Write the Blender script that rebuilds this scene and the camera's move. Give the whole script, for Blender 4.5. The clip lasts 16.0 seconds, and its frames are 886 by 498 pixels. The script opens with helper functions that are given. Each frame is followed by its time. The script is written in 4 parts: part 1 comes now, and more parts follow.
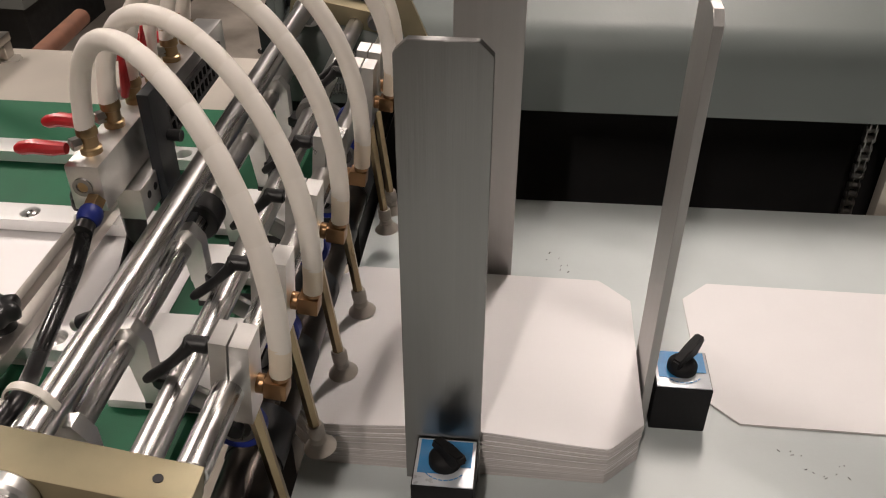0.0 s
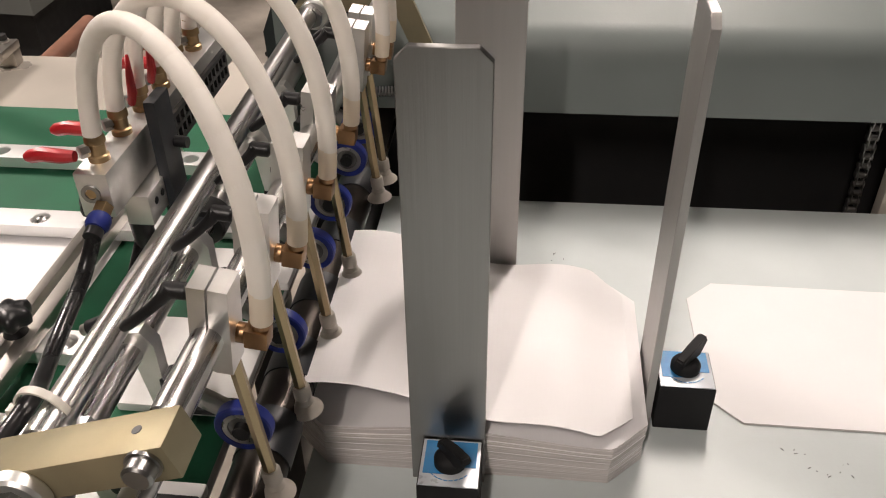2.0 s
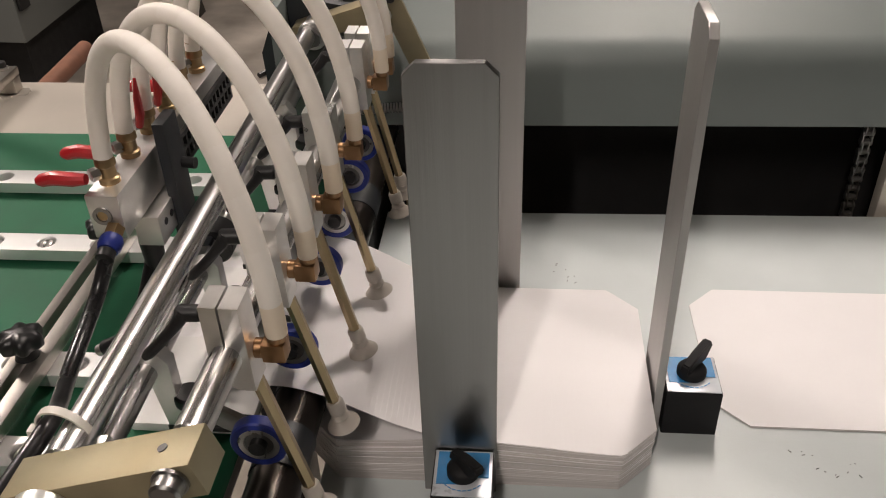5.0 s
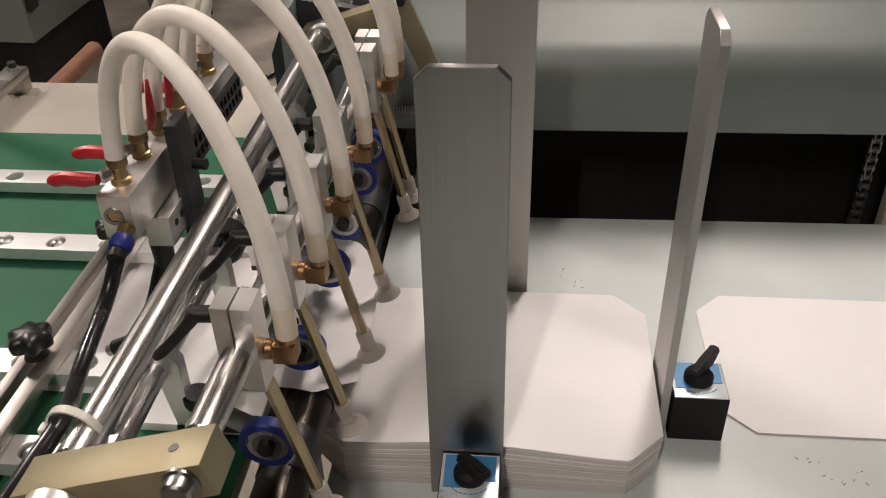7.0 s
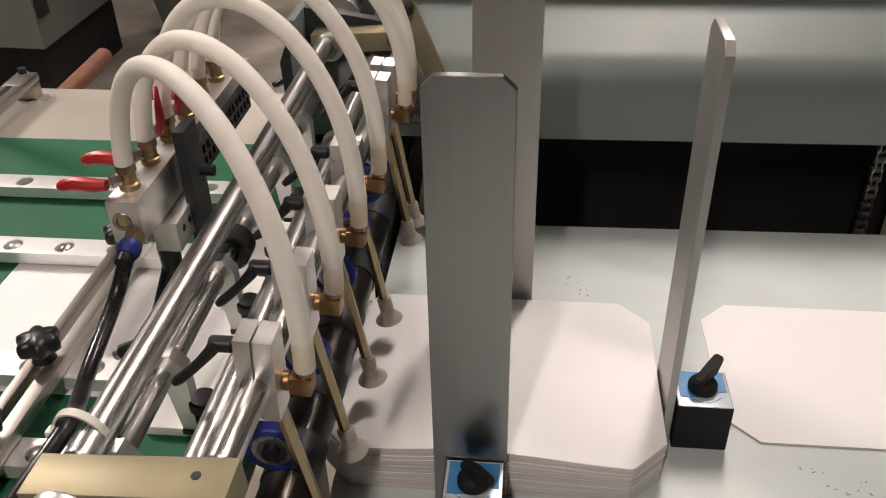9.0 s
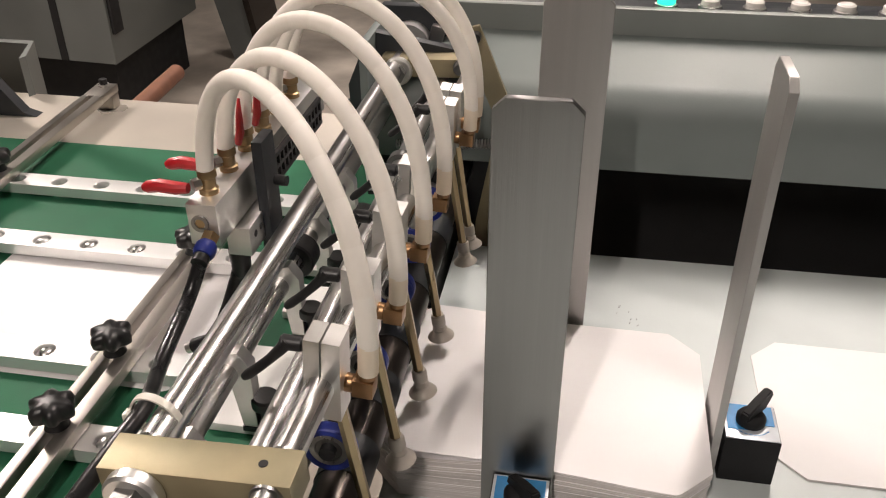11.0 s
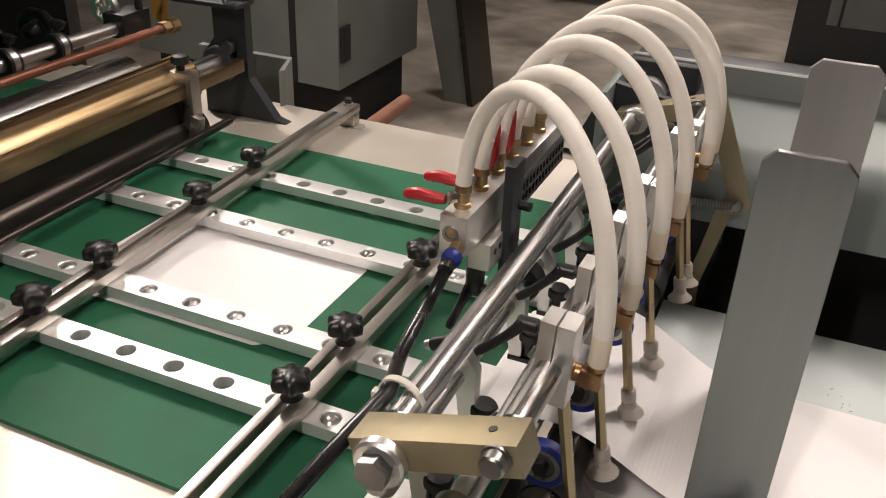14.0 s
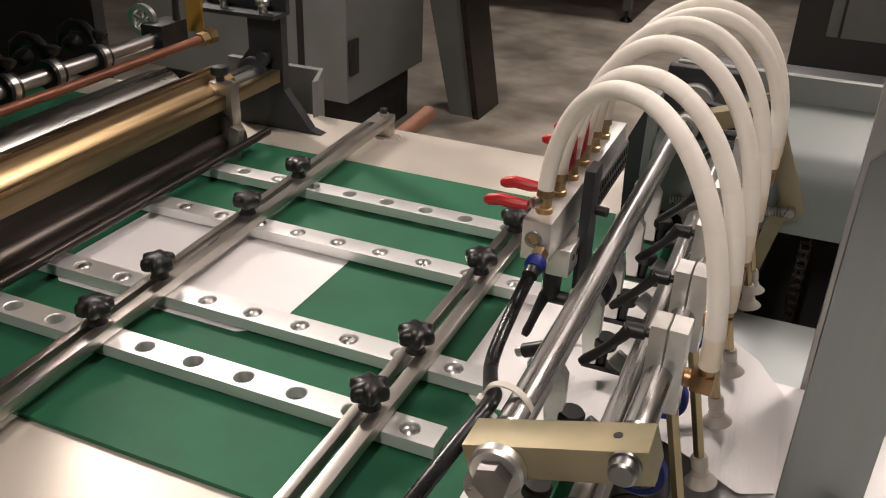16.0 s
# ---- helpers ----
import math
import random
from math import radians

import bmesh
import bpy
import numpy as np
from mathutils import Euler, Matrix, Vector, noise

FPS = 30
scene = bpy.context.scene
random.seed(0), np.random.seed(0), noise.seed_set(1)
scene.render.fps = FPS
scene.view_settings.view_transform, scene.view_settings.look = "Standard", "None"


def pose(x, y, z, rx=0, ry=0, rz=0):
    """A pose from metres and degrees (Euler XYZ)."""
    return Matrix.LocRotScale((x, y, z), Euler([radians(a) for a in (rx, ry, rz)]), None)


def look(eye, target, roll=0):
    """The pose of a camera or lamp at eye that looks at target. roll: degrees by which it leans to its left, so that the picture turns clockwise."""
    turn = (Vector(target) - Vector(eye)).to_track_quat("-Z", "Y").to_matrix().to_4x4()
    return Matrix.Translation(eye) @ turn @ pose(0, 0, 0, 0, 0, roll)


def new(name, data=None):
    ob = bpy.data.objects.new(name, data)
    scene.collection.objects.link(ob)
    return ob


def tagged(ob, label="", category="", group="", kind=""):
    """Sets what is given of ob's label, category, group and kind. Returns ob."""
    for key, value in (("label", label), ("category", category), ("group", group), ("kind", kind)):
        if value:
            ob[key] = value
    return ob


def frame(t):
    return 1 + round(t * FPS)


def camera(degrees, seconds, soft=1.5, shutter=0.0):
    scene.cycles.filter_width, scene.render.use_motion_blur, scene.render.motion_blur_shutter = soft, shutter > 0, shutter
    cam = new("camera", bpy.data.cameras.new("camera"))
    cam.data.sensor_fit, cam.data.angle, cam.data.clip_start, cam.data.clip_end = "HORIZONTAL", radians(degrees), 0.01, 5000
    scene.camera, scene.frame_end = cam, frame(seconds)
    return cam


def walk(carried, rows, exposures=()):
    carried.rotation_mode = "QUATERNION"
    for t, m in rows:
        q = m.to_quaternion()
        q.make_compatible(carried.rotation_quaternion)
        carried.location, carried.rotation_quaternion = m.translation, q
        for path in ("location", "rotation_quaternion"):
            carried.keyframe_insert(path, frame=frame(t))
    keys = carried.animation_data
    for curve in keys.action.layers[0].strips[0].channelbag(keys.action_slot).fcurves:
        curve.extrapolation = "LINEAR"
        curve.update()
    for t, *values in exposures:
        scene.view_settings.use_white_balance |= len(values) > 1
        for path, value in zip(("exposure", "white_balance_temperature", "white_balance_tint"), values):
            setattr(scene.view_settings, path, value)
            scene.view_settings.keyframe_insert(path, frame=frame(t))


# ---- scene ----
cam = camera(54.3, 16.0, 1.1)
PATH = [
    (0, (0.0631, -0.0682, 0.5620), (-0.0950, 1.5470, -0.6060), 0.1),
    (0.5, (0.0660, -0.0713, 0.5650), (-0.1012, 1.5423, -0.6050), -0.3),
    (1, (0.0649, -0.0723, 0.5660), (-0.0950, 1.5460, -0.5980), -0.2),
    (1.5, (0.0639, -0.0732, 0.5650), (-0.0959, 1.5491, -0.5940), -0.3),
    (2, (0.0679, -0.0724, 0.5680), (-0.1113, 1.5408, -0.6000), -0.8),
    (2.5, (0.0637, -0.0762, 0.5660), (-0.1071, 1.5436, -0.5950), -0.7),
    (3, (0.0657, -0.0763, 0.5670), (-0.1093, 1.5407, -0.5970), -0.6),
    (3.5, (0.0647, -0.0783, 0.5670), (-0.1052, 1.5425, -0.5910), -0.5),
    (4, (0.0657, -0.0773, 0.5690), (-0.1050, 1.5465, -0.5860), -1.4),
    (4.5, (0.0637, -0.0782, 0.5710), (-0.1007, 1.5523, -0.5750), -2.2),
    (5, (0.0585, -0.0820, 0.5710), (-0.1076, 1.5546, -0.5670), -2.0),
    (7.5, (0.0544, -0.0838, 0.5730), (-0.1225, 1.5583, -0.5550), -1.5),
    (8, (0.0554, -0.0839, 0.5750), (-0.1253, 1.5615, -0.5480), -1.4),
    (10.3, (0.0557, -0.0979, 0.5720), (-0.1562, 1.5649, -0.5200), -1.1),
    (10.5, (0.0526, -0.1007, 0.5730), (-0.1712, 1.5646, -0.5110), -0.6),
    (11, (0.0470, -0.1135, 0.5770), (-0.2495, 1.5603, -0.4770), -0.2),
    (11.5, (0.0406, -0.1222, 0.5770), (-0.3440, 1.5528, -0.4450), 0.3),
    (12, (0.0320, -0.1328, 0.5760), (-0.4178, 1.5372, -0.4280), 0.9),
    (12.5, (0.0247, -0.1395, 0.5750), (-0.4867, 1.5195, -0.4170), 1.3),
    (13, (0.0163, -0.1491, 0.5740), (-0.5589, 1.4958, -0.4070), 1.7),
    (13.5, (0.0088, -0.1577, 0.5730), (-0.6250, 1.4729, -0.3950), 2.2),
    (14, (0.0035, -0.1645, 0.5730), (-0.6769, 1.4563, -0.3810), 2.4),
    (14.5, (-0.0008, -0.1723, 0.5730), (-0.7044, 1.4456, -0.3680), 2.8),
    (15, (-0.0163, -0.1816, 0.5740), (-0.7195, 1.4433, -0.3560), 2.8),
    (15.5, (-0.0446, -0.1883, 0.5680), (-0.7292, 1.4498, -0.3530), 2.3),
    (16, (-0.0648, -0.1903, 0.5610), (-0.7341, 1.4520, -0.3630), 2.2),
]
EXPOSURE = [(0, -0.40), (0.5, -0.37), (1.5, -0.08), (2.5, -0.02), (3.5, -0.22), (5, -0.32), (8, -0.35), (10.3, 0.0), (12, 0.08), (14, -0.04), (16, -0.10)]
walk(cam, [(t, look(e, g, r)) for t, e, g, r in PATH], EXPOSURE)

# ---------- light ----------
world = bpy.data.worlds.new("workshop_air")
world.use_nodes = True
world.node_tree.nodes["Background"].inputs[0].default_value = (0.9, 0.95, 1.0, 1)
world.node_tree.nodes["Background"].inputs[1].default_value = 0.008
scene.world = world
scene.view_settings.exposure = 0.0


def tube_lamp(name, loc, sx, sy, watts, colour, aim):
    d = bpy.data.lights.new(name, "AREA")
    d.shape, d.size, d.size_y, d.energy, d.color = "RECTANGLE", sx, sy, watts, colour
    ob = new(name, d)
    ob.matrix_world = look(loc, aim)
    return ob


WARM = (0.99, 0.866, 0.792)
tube_lamp("ceiling_lamp_back", (0.42, 1.60, 2.05), 0.20, 1.25, 60, WARM, (0.26, 1.1, 0))
tube_lamp("ceiling_lamp_side", (-1.95, 1.55, 2.05), 0.16, 1.25, 104, WARM, (-0.55, 0.55, 0))
tube_lamp("ceiling_lamp_front", (-0.26, -0.90, 2.05), 0.05, 1.25, 44, WARM, (-0.16, -0.2, 0))
# unseen fill lamp, added to brighten the far floor
tube_lamp("fill_lamp_rear", (-0.70, 5.30, 2.05), 0.10, 1.25, 36, WARM, (-0.70, 5.2, 0))

# ---------- materials ----------


def mat(name, colour, rough=0.5, metal=0.0, grain=0.0, scale=40.0, bump=0.0, bscale=200.0, stretch=(1, 1, 1),
        spec=0.5, rvar=0.1, sub=0.0, trans=0.0, coat=0.0, tint=None):
    m = bpy.data.materials.new(name)
    m.use_nodes = True
    nt = m.node_tree
    b = nt.nodes["Principled BSDF"]
    b.inputs["Base Color"].default_value = (*colour, 1)
    b.inputs["Roughness"].default_value = rough
    b.inputs["Metallic"].default_value = metal
    b.inputs["Specular IOR Level"].default_value = spec
    b.inputs["Coat Weight"].default_value = coat
    if sub:
        b.inputs["Subsurface Weight"].default_value = sub
        b.inputs["Subsurface Radius"].default_value = (0.012, 0.010, 0.007)
        b.inputs["Subsurface Scale"].default_value = 0.6
    if trans:
        b.inputs["Transmission Weight"].default_value = trans
    tc = nt.nodes.new("ShaderNodeTexCoord")
    mp = nt.nodes.new("ShaderNodeMapping")
    mp.inputs["Scale"].default_value = stretch
    nt.links.new(tc.outputs["Object"], mp.inputs["Vector"])
    if grain or rvar:
        n1 = nt.nodes.new("ShaderNodeTexNoise")
        n1.inputs["Scale"].default_value = scale
        n1.inputs["Detail"].default_value = 6
        n2 = nt.nodes.new("ShaderNodeTexNoise")
        n2.inputs["Scale"].default_value = scale * 0.13
        n2.inputs["Detail"].default_value = 3
        for n in (n1, n2):
            nt.links.new(mp.outputs["Vector"], n.inputs["Vector"])
        av = nt.nodes.new("ShaderNodeMath")
        av.operation = "ADD"
        nt.links.new(n1.outputs["Fac"], av.inputs[0])
        nt.links.new(n2.outputs["Fac"], av.inputs[1])
        ramp = nt.nodes.new("ShaderNodeMapRange")
        ramp.inputs["From Min"].default_value, ramp.inputs["From Max"].default_value = 0.7, 1.3
        nt.links.new(av.outputs[0], ramp.inputs["Value"])
        if grain:
            mx = nt.nodes.new("ShaderNodeMix")
            mx.data_type = "RGBA"
            dark = tint or tuple(c * (1 - grain) for c in colour)
            mx.inputs["A"].default_value = (*dark, 1)
            mx.inputs["B"].default_value = (*[min(1, c * (1 + grain * 0.35)) for c in colour], 1)
            nt.links.new(ramp.outputs[0], mx.inputs["Factor"])
            nt.links.new(mx.outputs["Result"], b.inputs["Base Color"])
        if rvar:
            rr = nt.nodes.new("ShaderNodeMapRange")
            rr.inputs["To Min"].default_value = max(0.02, rough - rvar)
            rr.inputs["To Max"].default_value = min(1, rough + rvar)
            nt.links.new(ramp.outputs[0], rr.inputs["Value"])
            nt.links.new(rr.outputs[0], b.inputs["Roughness"])
    if bump:
        n3 = nt.nodes.new("ShaderNodeTexNoise")
        n3.inputs["Scale"].default_value = bscale
        n3.inputs["Detail"].default_value = 4
        nt.links.new(mp.outputs["Vector"], n3.inputs["Vector"])
        bp = nt.nodes.new("ShaderNodeBump")
        bp.inputs["Strength"].default_value = bump
        bp.inputs["Distance"].default_value = 0.001
        nt.links.new(n3.outputs["Fac"], bp.inputs["Height"])
        nt.links.new(bp.outputs["Normal"], b.inputs["Normal"])
    return m


def glow(name, colour, strength):
    m = bpy.data.materials.new(name)
    m.use_nodes = True
    b = m.node_tree.nodes["Principled BSDF"]
    b.inputs["Base Color"].default_value = (*colour, 1)
    b.inputs["Emission Color"].default_value = (*colour, 1)
    b.inputs["Emission Strength"].default_value = strength
    return m


CHROME = mat("polished_shaft_steel", (0.62, 0.61, 0.60), 0.31, 1.0, 0.18, 160, 0.06, 500, (1, 0.03, 1), rvar=0.07)
STEEL = mat("brushed_plate_steel", (0.30, 0.296, 0.29), 0.33, 1.0, 0.18, 60, 0.10, 500, (1, 1, 0.03), rvar=0.06)
# plate steel again, painted lighter for the reflections on two plates
STEEL_LIT = mat("plate_steel_lit", (0.46, 0.45, 0.435), 0.46, 0.85, 0.16, 60, 0.10, 500, (1, 1, 0.03), rvar=0.06)
ALU = mat("machined_aluminium", (0.78, 0.77, 0.75), 0.34, 0.9, 0.16, 50, 0.06, 400, rvar=0.08)
ALUBAR = mat("satin_aluminium_bar", (0.86, 0.86, 0.85), 0.42, 0.7, 0.12, 30, 0.05, 300, (0.1, 1, 1), rvar=0.08)
NICKEL = mat("worn_nickel_bar", (0.50, 0.47, 0.43), 0.36, 0.95, 0.2, 25, 0.05, 300, (1, 0.1, 1), rvar=0.1)
BRASS = mat("brass", (0.50, 0.36, 0.20), 0.40, 1.0, 0.25, 60, 0.05, 300, rvar=0.1)
COPPER = mat("brown_elbow_brass", (0.34, 0.20, 0.105), 0.36, 1.0, 0.25, 70, rvar=0.1)
ROD = mat("hexagon_brass_rod", (0.42, 0.33, 0.20), 0.34, 1.0, 0.3, 50, 0.04, 300, (1, 1, 0.1), rvar=0.1)
ZINC = mat("yellow_zinc_plating", (0.36, 0.305, 0.195), 0.52, 0.65, 0.3, 25, 0.05, 300, rvar=0.12, tint=(0.24, 0.215, 0.14))
PAINT = mat("pale_grey_blue_paint", (0.60, 0.65, 0.65), 0.42, 0.0, 0.08, 14, 0.08, 250, rvar=0.06)
WALLPAINT = mat("grey_green_paint", (0.165, 0.19, 0.184), 0.48, 0.0, 0.10, 9, 0.06, 250, rvar=0.06)
CABPAINT = mat("grey_cabinet_paint", (0.25, 0.268, 0.256), 0.5, 0.0, 0.16, 8, 0.05, 200)
GREYCAB = mat("dusty_grey_cabinet_paint", (0.145, 0.155, 0.148), 0.5, 0.0, 0.2, 5, 0.05, 200)
DARKPAINT = mat("charcoal_paint", (0.020, 0.023, 0.027), 0.45, 0.0, 0.2, 30, 0.08, 250)
BLACK = mat("black_plastic", (0.011, 0.011, 0.012), 0.40, 0.0, 0.3, 60, 0.12, 500)
KNOBBLACK = mat("matt_black_plastic", (0.012, 0.012, 0.013), 0.62, 0.0, 0.3, 60, 0.12, 500, spec=0.3)
RUBBER = mat("black_rubber_tube", (0.012, 0.012, 0.013), 0.28, 0.0, 0.2, 60, rvar=0.06)
# near-black: paints the shade in the slot, and colours small dark parts
VOID = mat("slot_shade_and_dark_parts", (0.010, 0.010, 0.011), 0.7, 0.0, 0.3, 30)
MAGBLACK = mat("black_oxide_iron", (0.014, 0.014, 0.015), 0.65, 0.0, 0.3, 60, 0.15, 400, spec=0.25)
BLUE = mat("blue_rubber", (0.018, 0.035, 0.26), 0.42, 0.0, 0.25, 60)
BLUELABEL = mat("blue_label", (0.03, 0.26, 0.58), 0.35, 0.0, 0.12, 90)
WHITELABEL = mat("silver_label", (0.62, 0.66, 0.70), 0.35, 0.2, 0.1, 90)
RED = mat("red_vinyl", (0.52, 0.018, 0.025), 0.38, 0.0, 0.2, 60, 0.05, 300)
HOSE = mat("milky_silicone", (0.96, 0.915, 0.85), 0.55, 0.0, 0.05, 20, spec=0.35, sub=0.0, rvar=0.05, tint=(0.92, 0.865, 0.785))
def milky(m, share, colour):
    """Lets part of the light through, as thin silicone does."""
    nt = m.node_tree
    tr = nt.nodes.new("ShaderNodeBsdfTranslucent")
    tr.inputs["Color"].default_value = (*colour, 1)
    mx = nt.nodes.new("ShaderNodeMixShader")
    mx.inputs["Fac"].default_value = share
    nt.links.new(nt.nodes["Principled BSDF"].outputs[0], mx.inputs[1])
    nt.links.new(tr.outputs[0], mx.inputs[2])
    nt.links.new(mx.outputs[0], nt.nodes["Material Output"].inputs["Surface"])


milky(HOSE, 0.12, (0.98, 0.93, 0.84))
HOSEEND = mat("milky_silicone_over_brass", (0.88, 0.79, 0.66), 0.5, 0.0, 0.06, 20, spec=0.35, rvar=0.05)
milky(HOSEEND, 0.25, (0.95, 0.82, 0.62))
CUP = mat("translucent_silicone_cup", (0.60, 0.55, 0.49), 0.4, 0.0, 0.1, 60, trans=0.35)
PAPER = mat("white_art_paper", (0.86, 0.84, 0.845), 0.55, 0.0, 0.02, 30, 0.02, 600, rvar=0.04)
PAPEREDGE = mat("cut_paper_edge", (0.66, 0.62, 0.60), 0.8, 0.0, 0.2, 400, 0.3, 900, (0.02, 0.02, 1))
GREEN = mat("green_belt", (0.019, 0.120, 0.060), 0.6, 0.0, 0.25, 18, 0.15, 900, rvar=0.06, spec=0.3)
CREAM = mat("bare_worn_deck_steel", (0.68, 0.625, 0.55), 0.38, 0.4, 0.16, 9, 0.08, 200, rvar=0.12)
WHITEPL = mat("white_plastic", (0.82, 0.81, 0.79), 0.45, 0.0, 0.05, 20)
BRASSROLL = mat("polished_brass_roller", (0.48, 0.345, 0.19), 0.34, 1.0, 0.5, 260, 0.25, 500, (1, 0.008, 1), rvar=0.12)
REDCOPPER = mat("copper_tube", (0.22, 0.085, 0.05), 0.42, 0.5, 0.25, 30)
RUST = mat("rusty_round_bar", (0.27, 0.125, 0.08), 0.6, 0.3, 0.35, 40, 0.1, 300)
FLOOR = mat("stained_concrete", (0.60, 0.54, 0.47), 0.55, 0.0, 0.5, 4.5, 0.3, 60, rvar=0.2, tint=(0.25, 0.22, 0.185))
WALLM = mat("workshop_plaster", (0.22, 0.21, 0.195), 0.8, 0.0, 0.12, 4)
YELLOW = mat("yellow_machine_paint", (0.36, 0.20, 0.04), 0.45, 0.0, 0.2, 20)
DULLBRASS = mat("dull_brass_bar", (0.30, 0.225, 0.13), 0.38, 1.0, 0.4, 200, 0.06, 300, (1, 0.05, 1), rvar=0.1)
OILED = mat("oily_dark_steel", (0.055, 0.046, 0.040), 0.34, 0.8, 0.4, 40, 0.05, 300, (1, 0.05, 1), rvar=0.1)
ZIP = mat("natural_nylon", (0.72, 0.69, 0.62), 0.4, 0.0, 0.05, 60)
GREENLIT = glow("green_lit_button", (0.02, 0.75, 0.33), 2.2)
BUTTON = mat("white_button", (0.75, 0.72, 0.68), 0.35)
TUBEGLOW = glow("lamp_tube", (1.0, 0.93, 0.85), 6.0)

# ---------- mesh helpers ----------


def mark_smooth(bm, angle=0.6):
    for f in bm.faces:
        f.smooth = True
    for e in bm.edges:
        if len(e.link_faces) == 2:
            e.smooth = e.calc_face_angle(0) < angle
        else:
            e.smooth = False


def box(bm, lo, hi, bev=0.0, turn=None):
    """A block between two corners, edges bevelled, turned about its middle."""
    c = [(a + b) / 2 for a, b in zip(lo, hi)]
    s = [abs(b - a) for a, b in zip(lo, hi)]
    t = bmesh.new()
    bmesh.ops.create_cube(t, size=1, matrix=Matrix.Diagonal((*s, 1)))
    if bev:
        bmesh.ops.bevel(t, geom=t.edges[:], offset=bev, segments=2, affect="EDGES", profile=0.6)
    m = Matrix.Translation(c) @ (turn.to_4x4() if turn else Matrix.Identity(4))
    join(bm, t, m)


def join(bm, t, m=None):
    if m is not None:
        bmesh.ops.transform(t, matrix=m, verts=t.verts)
    me = bpy.data.meshes.new("joined")
    t.to_mesh(me)
    t.free()
    bm.from_mesh(me)
    bpy.data.meshes.remove(me)


def lathe(bm, prof, p0, axis, seg=24, caps=True):
    """Rings of radius r at distance h along axis from p0."""
    axis = Vector(axis).normalized()
    q = axis.to_track_quat("Z", "Y").to_matrix().to_4x4()
    m = Matrix.Translation(p0) @ q
    rings = []
    for r, h in prof:
        rings.append([bm.verts.new(m @ Vector((r * math.cos(2 * math.pi * i / seg), r * math.sin(2 * math.pi * i / seg), h))) for i in range(seg)])
    for a, b in zip(rings, rings[1:]):
        for i in range(seg):
            j = (i + 1) % seg
            bm.faces.new((a[i], a[j], b[j], b[i]))
    if caps:
        bm.faces.new(rings[0][::-1])
        bm.faces.new(rings[-1])


def cyl(bm, p0, p1, r, seg=24, bev=0.0):
    d = Vector(p1) - Vector(p0)
    n = d.length
    prof = [(r - bev, 0), (r, bev), (r, n - bev), (r - bev, n)] if bev else [(r, 0), (r, n)]
    lathe(bm, prof, p0, d, seg)


def ring(bm, r0, r1, p0, p1, seg=28):
    """A pipe with a real bore."""
    n = (Vector(p1) - Vector(p0)).length
    lathe(bm, [(r0, 0), (r1, 0), (r1, n), (r0, n), (r0, 0)], p0, Vector(p1) - Vector(p0), seg, caps=False)


def sweep(bm, pts, r, seg=14, caps=True):
    pts = [Vector(p) for p in pts]
    up = Vector((0, 1, 0))
    rings = []
    for i, p in enumerate(pts):
        a, b = pts[max(0, i - 1)], pts[min(len(pts) - 1, i + 1)]
        d = (b - a).normalized()
        s = d.cross(up)
        if s.length < 1e-3:
            s = d.cross(Vector((1, 0, 0)))
        s.normalize()
        u = s.cross(d).normalized()
        up = u
        rr = r[i] if isinstance(r, (list, tuple)) else r
        rings.append([bm.verts.new(p + s * rr * math.cos(2 * math.pi * k / seg) + u * rr * math.sin(2 * math.pi * k / seg)) for k in range(seg)])
    for a, b in zip(rings, rings[1:]):
        for k in range(seg):
            j = (k + 1) % seg
            bm.faces.new((a[k], a[j], b[j], b[k]))
    if caps:
        bm.faces.new(rings[0][::-1])
        bm.faces.new(rings[-1])


def prism(bm, outline, lo, hi, axis="z"):
    """A flat outline pushed along an axis. x: outline is (y, z); y: (x, z); z: (x, y)."""
    def at(p, h):
        return {"x": (h, p[0], p[1]), "y": (p[0], h, p[1]), "z": (p[0], p[1], h)}[axis]
    a = [bm.verts.new(at(p, lo)) for p in outline]
    b = [bm.verts.new(at(p, hi)) for p in outline]
    n = len(outline)
    bm.faces.new(a)
    bm.faces.new(b[::-1])
    for i in range(n):
        j = (i + 1) % n
        bm.faces.new((a[i], b[i], b[j], a[j]))


def finish(bm, mats, angle=0.6):
    bmesh.ops.recalc_face_normals(bm, faces=bm.faces)
    mark_smooth(bm, angle)
    me = bpy.data.meshes.new("shape")
    bm.to_mesh(me)
    bm.free()
    for m in (mats if isinstance(mats, (list, tuple)) else [mats]):
        me.materials.append(m)
    return me


def thing(name, loc, label, category, group="", kind="", turn=None):
    ob = new(name)
    ob.empty_display_size = 0.02
    ob.matrix_world = Matrix.Translation(loc) @ (turn if turn else Matrix.Identity(4))
    ob["base"] = list(loc)
    return tagged(ob, label, category, group, kind)


def part(name, bm, material, parent, label="", angle=0.6):
    """Links a bmesh, given in the world's metres, as one mesh under a thing or a part."""
    base = Vector(parent["base"])
    bmesh.ops.translate(bm, verts=bm.verts, vec=-base)
    ob = new(name, finish(bm, material, angle))
    ob.parent = parent
    ob["base"] = list(base)
    return tagged(ob, label)


def solid(name, bm, material, label="", category="", group="", kind="", angle=0.6):
    ob = new(name, finish(bm, material, angle))
    return tagged(ob, label, category, group, kind)


def B():
    return bmesh.new()


def rot(ax, deg):
    return Matrix.Rotation(radians(deg), 3, ax)

# ---------- the place ----------
FLOOR_Z = -0.78


